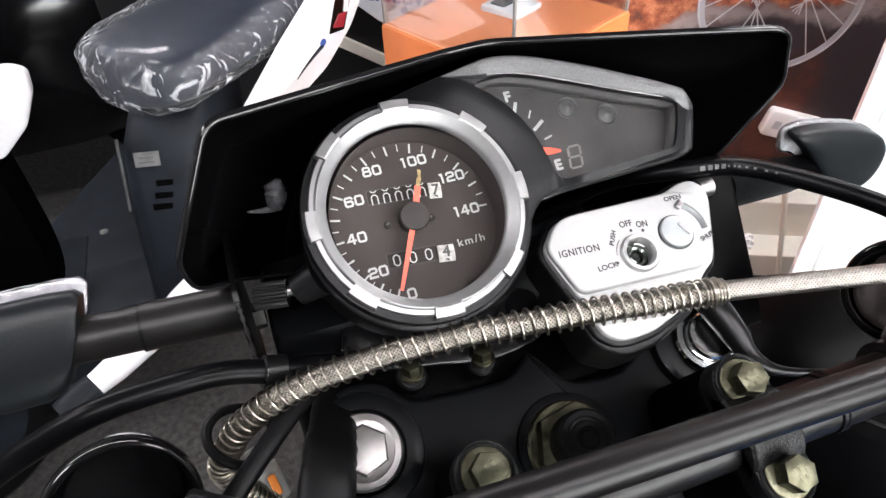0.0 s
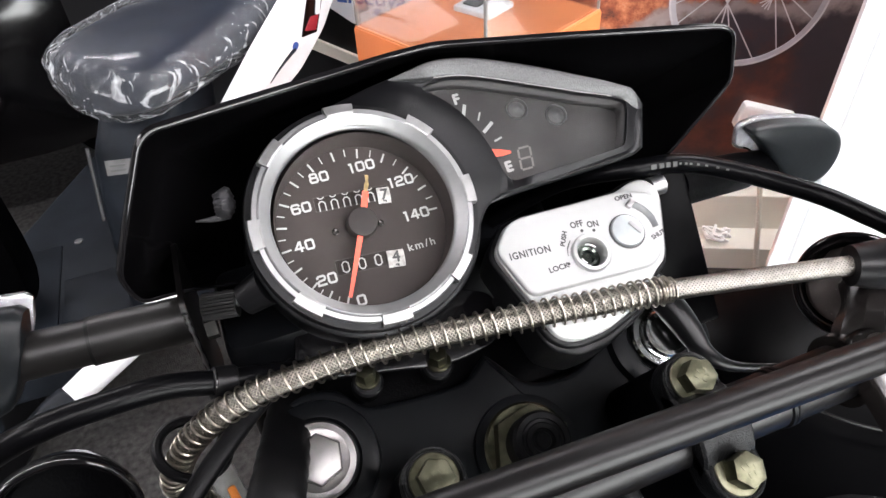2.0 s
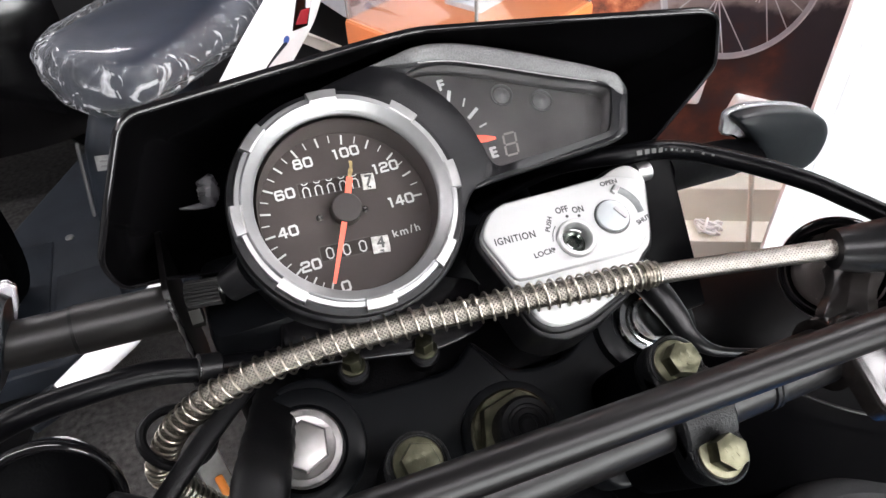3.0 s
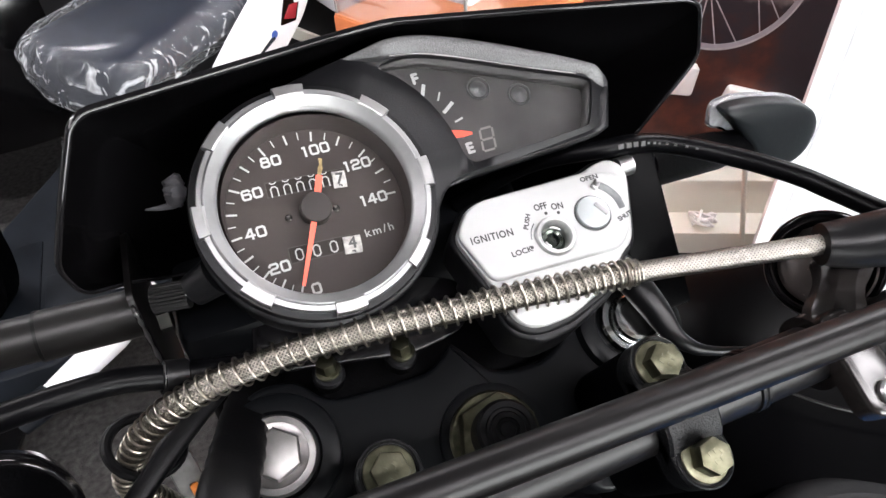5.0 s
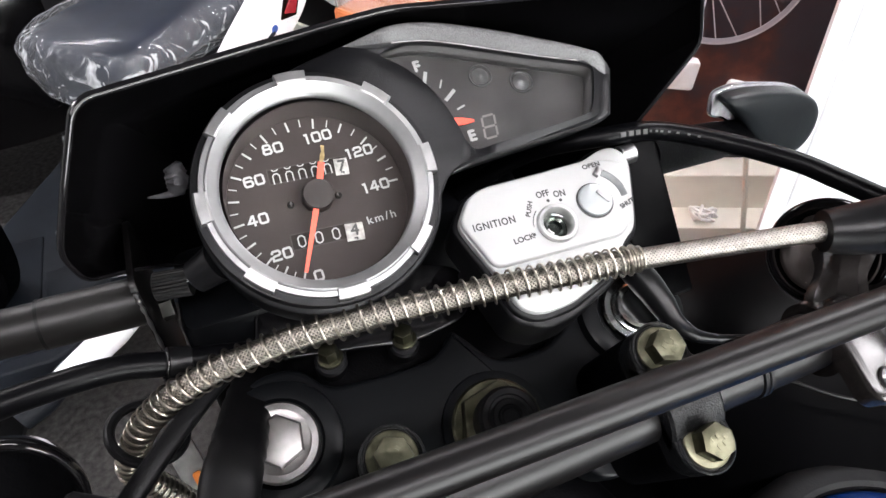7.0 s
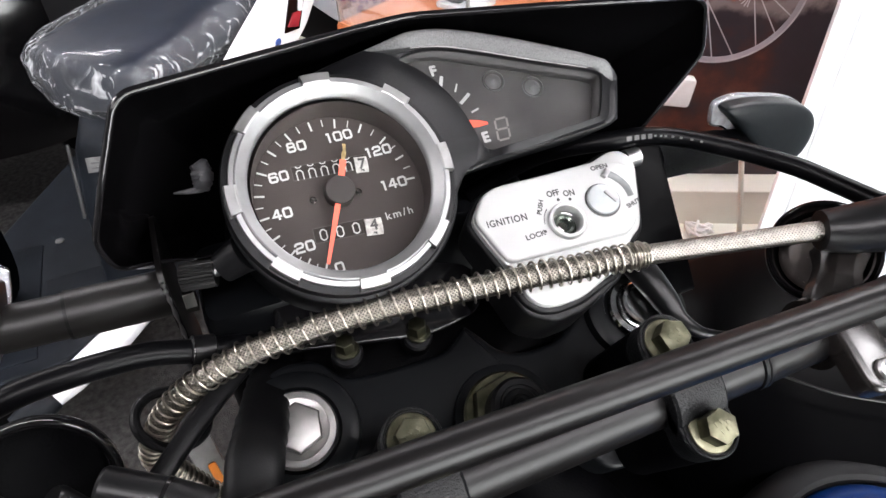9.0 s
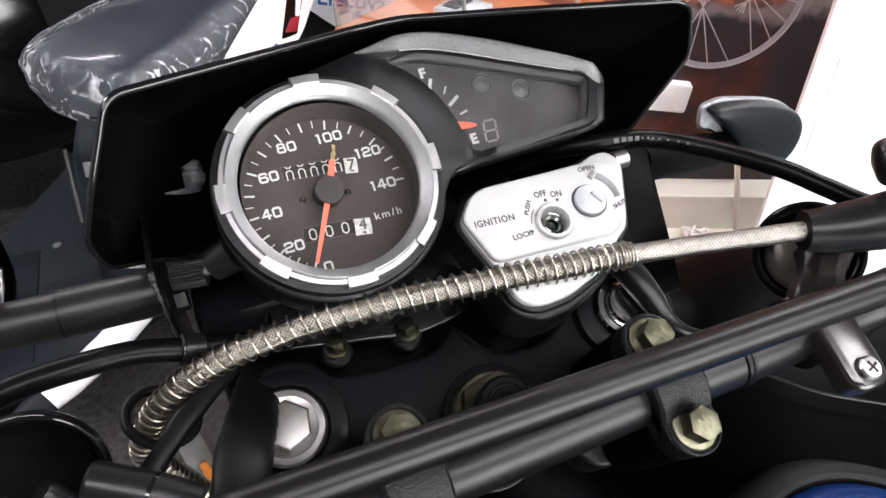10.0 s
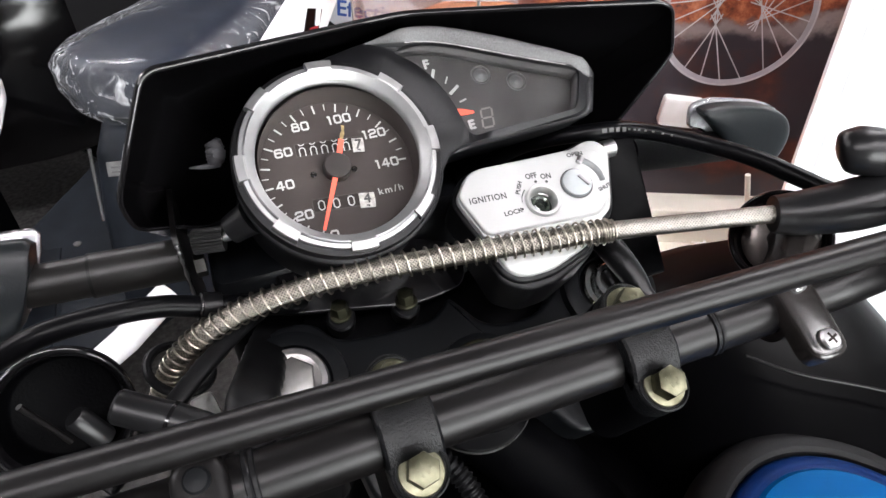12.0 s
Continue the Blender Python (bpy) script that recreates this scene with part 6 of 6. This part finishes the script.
part("side_skirt", tube([(-0.385, 0.990, 0.380), (-0.348, 1.012, 0.386), (-0.265, 1.060, 0.406), (-0.200, 1.104, 0.431), (-0.168, 1.1255, 0.443), (-0.161, 1.130, 0.446)], [0.024, 0.028, 0.030, 0.030, 0.029, 0.020], 20, squash=0.8), WHITE, scooter, "white side skirt", smooth=60)
part("skirt_end", tube([(-0.386, 0.990, 0.380), (-0.410, 0.976, 0.374), (-0.450, 0.954, 0.366)], [0.027, 0.030, 0.024], 16, squash=0.8), GREY, scooter, "dark plastic skirt end", smooth=60)
part("leg_shield", prism(rounded([(-0.62, 0.70), (-0.437, 0.715), (-0.375, 0.77), (-0.342, 0.83), (-0.335, 0.872), (-0.36, 0.886), (-0.62, 0.89)], 0.01, 3), -0.03, 0, 0.008), WHITE, scooter, "white leg shield edge",
     pose(0, 1.31, 0, 90), 40)
part("leg_shield_inner", pillow(((1.33, -0.75, -0.47, 0.30, 0.86), (1.40, -0.78, -0.45, 0.28, 0.9), (1.45, -0.7, -0.48, 0.3, 0.86))), DARK, scooter, "dark inner leg shield", smooth=60)
for at in ((-0.72, 1.12), (0.32, 1.78)):
    wheel = part("wheel", lathe([(0.12, -0.045), (0.2, -0.05), (0.225, -0.03), (0.23, 0), (0.225, 0.03), (0.2, 0.05), (0.12, 0.045)], 48), RUBBER, scooter, "black scooter tyre",
                 Matrix.Translation((at[0], at[1], 0.23)) @ Matrix.Rotation(radians(37), 4, "Z") @ Matrix.Rotation(radians(90), 4, "X"))
    part("rim", lathe([(0.05, -0.048), (0.12, -0.046), (0.122, 0.046), (0.05, 0.048)], 32), GREY, wheel, "", Matrix.Translation((at[0], at[1], 0.23)) @ Matrix.Rotation(radians(37), 4, "Z") @ Matrix.Rotation(radians(90), 4, "X"))

# ---- a black scooter beyond it ----
dark = thing("scooter", (-0.5, 2.55, 0.0), "black motor scooter parked behind the white one", "scooter")
part("body", pillow(((2.20, -1.1, -0.25, 0.25, 0.85), (2.30, -1.3, -0.12, 0.2, 1.0), (2.55, -1.3, -0.05, 0.2, 1.05), (2.75, -1.1, -0.2, 0.3, 0.95))), GLOSSY, dark, "black bodywork", smooth=60)
part("seat", pillow(((2.25, -1.0, -0.25, 0.98, 1.06), (2.45, -1.1, -0.15, 1.02, 1.12), (2.70, -0.95, -0.3, 0.98, 1.05))), SEAT, dark, "black vinyl seat", smooth=60)
for wx in (-1.05, -0.3):
    part("wheel", lathe([(0.12, -0.045), (0.2, -0.05), (0.23, 0), (0.2, 0.05), (0.12, 0.045)], 40), RUBBER, dark, "black tyre", pose(wx, 2.50, 0.23, 90))

# ---- display wall with poster, box and banner ----
wall = part("poster_board", box(bmesh.new(), -1.2, 1.9, 0.13, 2.2, -0.03, 0.0, 0.002), POSTER, label="dark printed poster board with rust-coloured rock", at=DISPLAY, smooth=0)
tagged(wall, category="poster")
WH = DISPLAY @ pose(0.606, 0.753, 0.002)
rimbm = lathe([(0.176, 0), (0.176, 0.0015), (0.193, 0.0015), (0.193, 0)], 96, caps=(False, False))
part("printed_rim", rimbm, RIMPRINT, wall, "printed silver wheel rim", WH, 0)
part("rim_highlight", lathe([(0.188, 0.0016), (0.188, 0.0020), (0.192, 0.0020), (0.192, 0.0016)], 96, caps=(False, False)), SILVERPRINT, wall, "", WH, 0)
for k in range(5):
    # spokes leave each hub eye in a fan of four
    mid = -100 + 70 * k
    lean = mid + (-53 if k % 2 == 0 else 55)
    eye = Vector((0.056 * math.cos(radians(lean)), 0.056 * math.sin(radians(lean))))
    for j, fan in enumerate((-26, -9, 8, 25)):
        a = radians(mid + fan)
        d = Vector((0.178 * math.cos(a), 0.178 * math.sin(a))) - eye
        bm = bmesh.new()
        box(bm, -0.03, d.length, -0.0014, 0.0014, 0, 0.0008)
        part("printed_spoke", bm, SILVERPRINT, wall, "", WH @ pose(eye.x, eye.y, 0.0002 * (j + 1), 0, 0, math.degrees(math.atan2(d.y, d.x))), 0)
bar_from, bar_to = Vector((-0.62, 0.677)), Vector((-0.24, 0.503))
d = bar_to - bar_from
part("pale_strip", box(bmesh.new(), 0, d.length, -0.016, 0.016, 0.0004, 0.012, 0.002), OFFWHITE, wall, "off-white batten across the board", DISPLAY @ pose(bar_from.x, bar_from.y, 0, 0, 0, math.degrees(math.atan2(d.y, d.x))), 0)
ob = part("plinth", box(bmesh.new(), 0.2, 1.9, 0.0, 0.20, 0.0, 0.09, 0.004), OFFWHITE, label="off-white plinth under the poster board", at=DISPLAY, smooth=0)
tagged(ob, category="plinth")
part("ledge", box(bmesh.new(), 0.2, 1.9, 0.0, 0.080, 0.0905, 0.185, 0.003), OFFWHITE, ob, "low off-white ledge", DISPLAY, 0)
for bu, bv, bw, bh, turn, words_here in ((0.725, 0.405, 0.150, 0.078, -14, True), (0.512, 0.485, 0.11, 0.085, -6, False)):
    at = DISPLAY @ pose(bu, bv, 0.0005, 0, 0, turn)
    ob = part("white_block", box(bmesh.new(), -bw / 2, bw / 2, -bh / 2, bh / 2, 0, 0.03, 0.008), PAPER, label="small white box fixed on the poster board", at=at, smooth=30)
    tagged(ob, category="box")
    if words_here:
        for k in range(3):
            part("printed_bar", box(bmesh.new(), -0.055 + 0.03 * k, -0.035 + 0.03 * k, -0.012, 0.012, 0.0302, 0.031), SIGN, ob, "", at, 0)
ob = part("banner_stand", box(bmesh.new(), 0.624, 1.6, 0.0, 2.0, 0.508, 0.52, 0.004), BANNER, label="tall plain white banner stand", at=DISPLAY, smooth=30)
tagged(ob, category="banner")
part("hem", tube([DISPLAY @ Vector((0.676, 0.01, 0.511)), DISPLAY @ Vector((0.676, 1.99, 0.511))], 0.016, 20), BANNER, ob, "soft stitched hem fold", smooth=60)
part("foot", box(bmesh.new(), 0.7, 1.5, 0.0, 0.03, 0.40, 0.60, 0.004), LAMP_CUP, ob, "", DISPLAY @ pose(0, -0.0005, 0), 0)
ob = part("pale_post", tube([DISPLAY @ Vector(p) for p in ((0.672, 0.40, 0.195), (0.693, 0.31, 0.195), (0.72, 0.19, 0.195), (0.758, 0.004, 0.195))], 0.0075, 10), OFFWHITE, label="thin off-white post leaning before the plinth")
tagged(ob, category="post")
wander = random.Random(7)
tangle = [DISPLAY @ Vector((0.645 + wander.uniform(-0.042, 0.042), 0.085 + wander.uniform(0.0, 0.03), 0.140 + wander.uniform(-0.03, 0.03))) for _ in range(34)]
ob = part("cord_tangle", tube(spline(tangle, 5), 0.0042, 8), PAPER, label="tangled white cord lying on the plinth ledge")
tagged(ob, category="cord")
BOX_RUN = [(0.498, 1.028), (0.8521, 1.2051), (0.6975, 1.5491), (0.3434, 1.372)]
BOX_TOP = 0.82
crate = part("display_box", prism(BOX_RUN, 0.0, BOX_TOP - 0.004, 0.003), ORANGE, label="bright orange display box standing cornerwise", smooth=30)
tagged(crate, category="box")
part("box_top", prism(inset(BOX_RUN, 0.002), BOX_TOP - 0.0038, BOX_TOP, 0.001), PALE, crate, "orange top board", smooth=30)
cover = thing("clear_cover", (0.598, 1.288, BOX_TOP), "clear acrylic cover standing on the orange box", "display cover")
ACRYLIC = clear("acrylic sheet", tint=(0.96, 0.965, 0.97), rough=0.05, ior=1.45, gain=0.45)
for (ax, ay), (bx, by) in zip(BOX_RUN, BOX_RUN[1:] + BOX_RUN[:1]):
    a, b = Vector((ax, ay, BOX_TOP)), Vector((bx, by, BOX_TOP))
    along = (b - a).normalized()
    m = Matrix((along, Vector((0, 0, 1)).cross(along), Vector((0, 0, 1)))).transposed().to_4x4()
    m.translation = a
    bm = bmesh.new()
    box(bm, 0.009, (b - a).length - 0.009, 0.006, 0.009, 0.0005, 0.34)
    ob = part("pane", bm, ACRYLIC, cover, "clear acrylic pane", m, 0)
    ob.visible_shadow = False
    bm = bmesh.new()
    box(bm, 0.003, 0.0085, 0.003, 0.0085, 0.0005, 0.34, 0.0008)
    part("corner_edge", bm, material("dull acrylic edge", (0.20, 0.19, 0.18), 0.3, vary=0.2, vary_size=40), cover, "grey corner edge", m, 30)
base = part("stand_base", prism(rounded([(-0.046, -0.050), (0.046, -0.050), (0.046, 0.050), (-0.046, 0.050)], 0.006, 3), 0.0005, 0.012, 0.003), SIGN, label="grey-white stand base lying on the orange box",
            at=pose(0.627, 1.326, BOX_TOP, 0, 0, 28), smooth=30)
tagged(base, category="stand")
# raised grey patch laid on the base as its dark reflection
part("dark_reflection", prism(rounded([(-0.030, -0.004), (0.034, -0.004), (0.034, 0.036), (-0.030, 0.036)], 0.006, 3), 0.0124, 0.016, 0.001), LAMP_CUP, base, "grey patch as the base's dark reflection", pose(0.627, 1.326, BOX_TOP, 0, 0, 28), 30)
board = part("sign_board", prism([(-0.62, 0.90), (-0.4388, 0.778), (-0.3738, 0.7293), (-0.22, 0.66), (0.05, 0.66), (0.05, 1.05), (-0.62, 1.05)], 0.100, 0.110, 0.002), SIGN, label="grey-white sign board with blue lettering", at=DISPLAY, smooth=0)
tagged(board, category="sign")
part("lettering", bold(words("Efectiva", 0.056, 0.0005), 0.001), NAVY, board, "", DISPLAY @ pose(-0.318, 0.791, 0.1115, 0, 0, -7), 0)
part("board_foot", box(bmesh.new(), -0.30, -0.24, 0.0, 0.70, 0.095, 0.099, 0.001), LAMP_CUP, board, "", DISPLAY, 0)
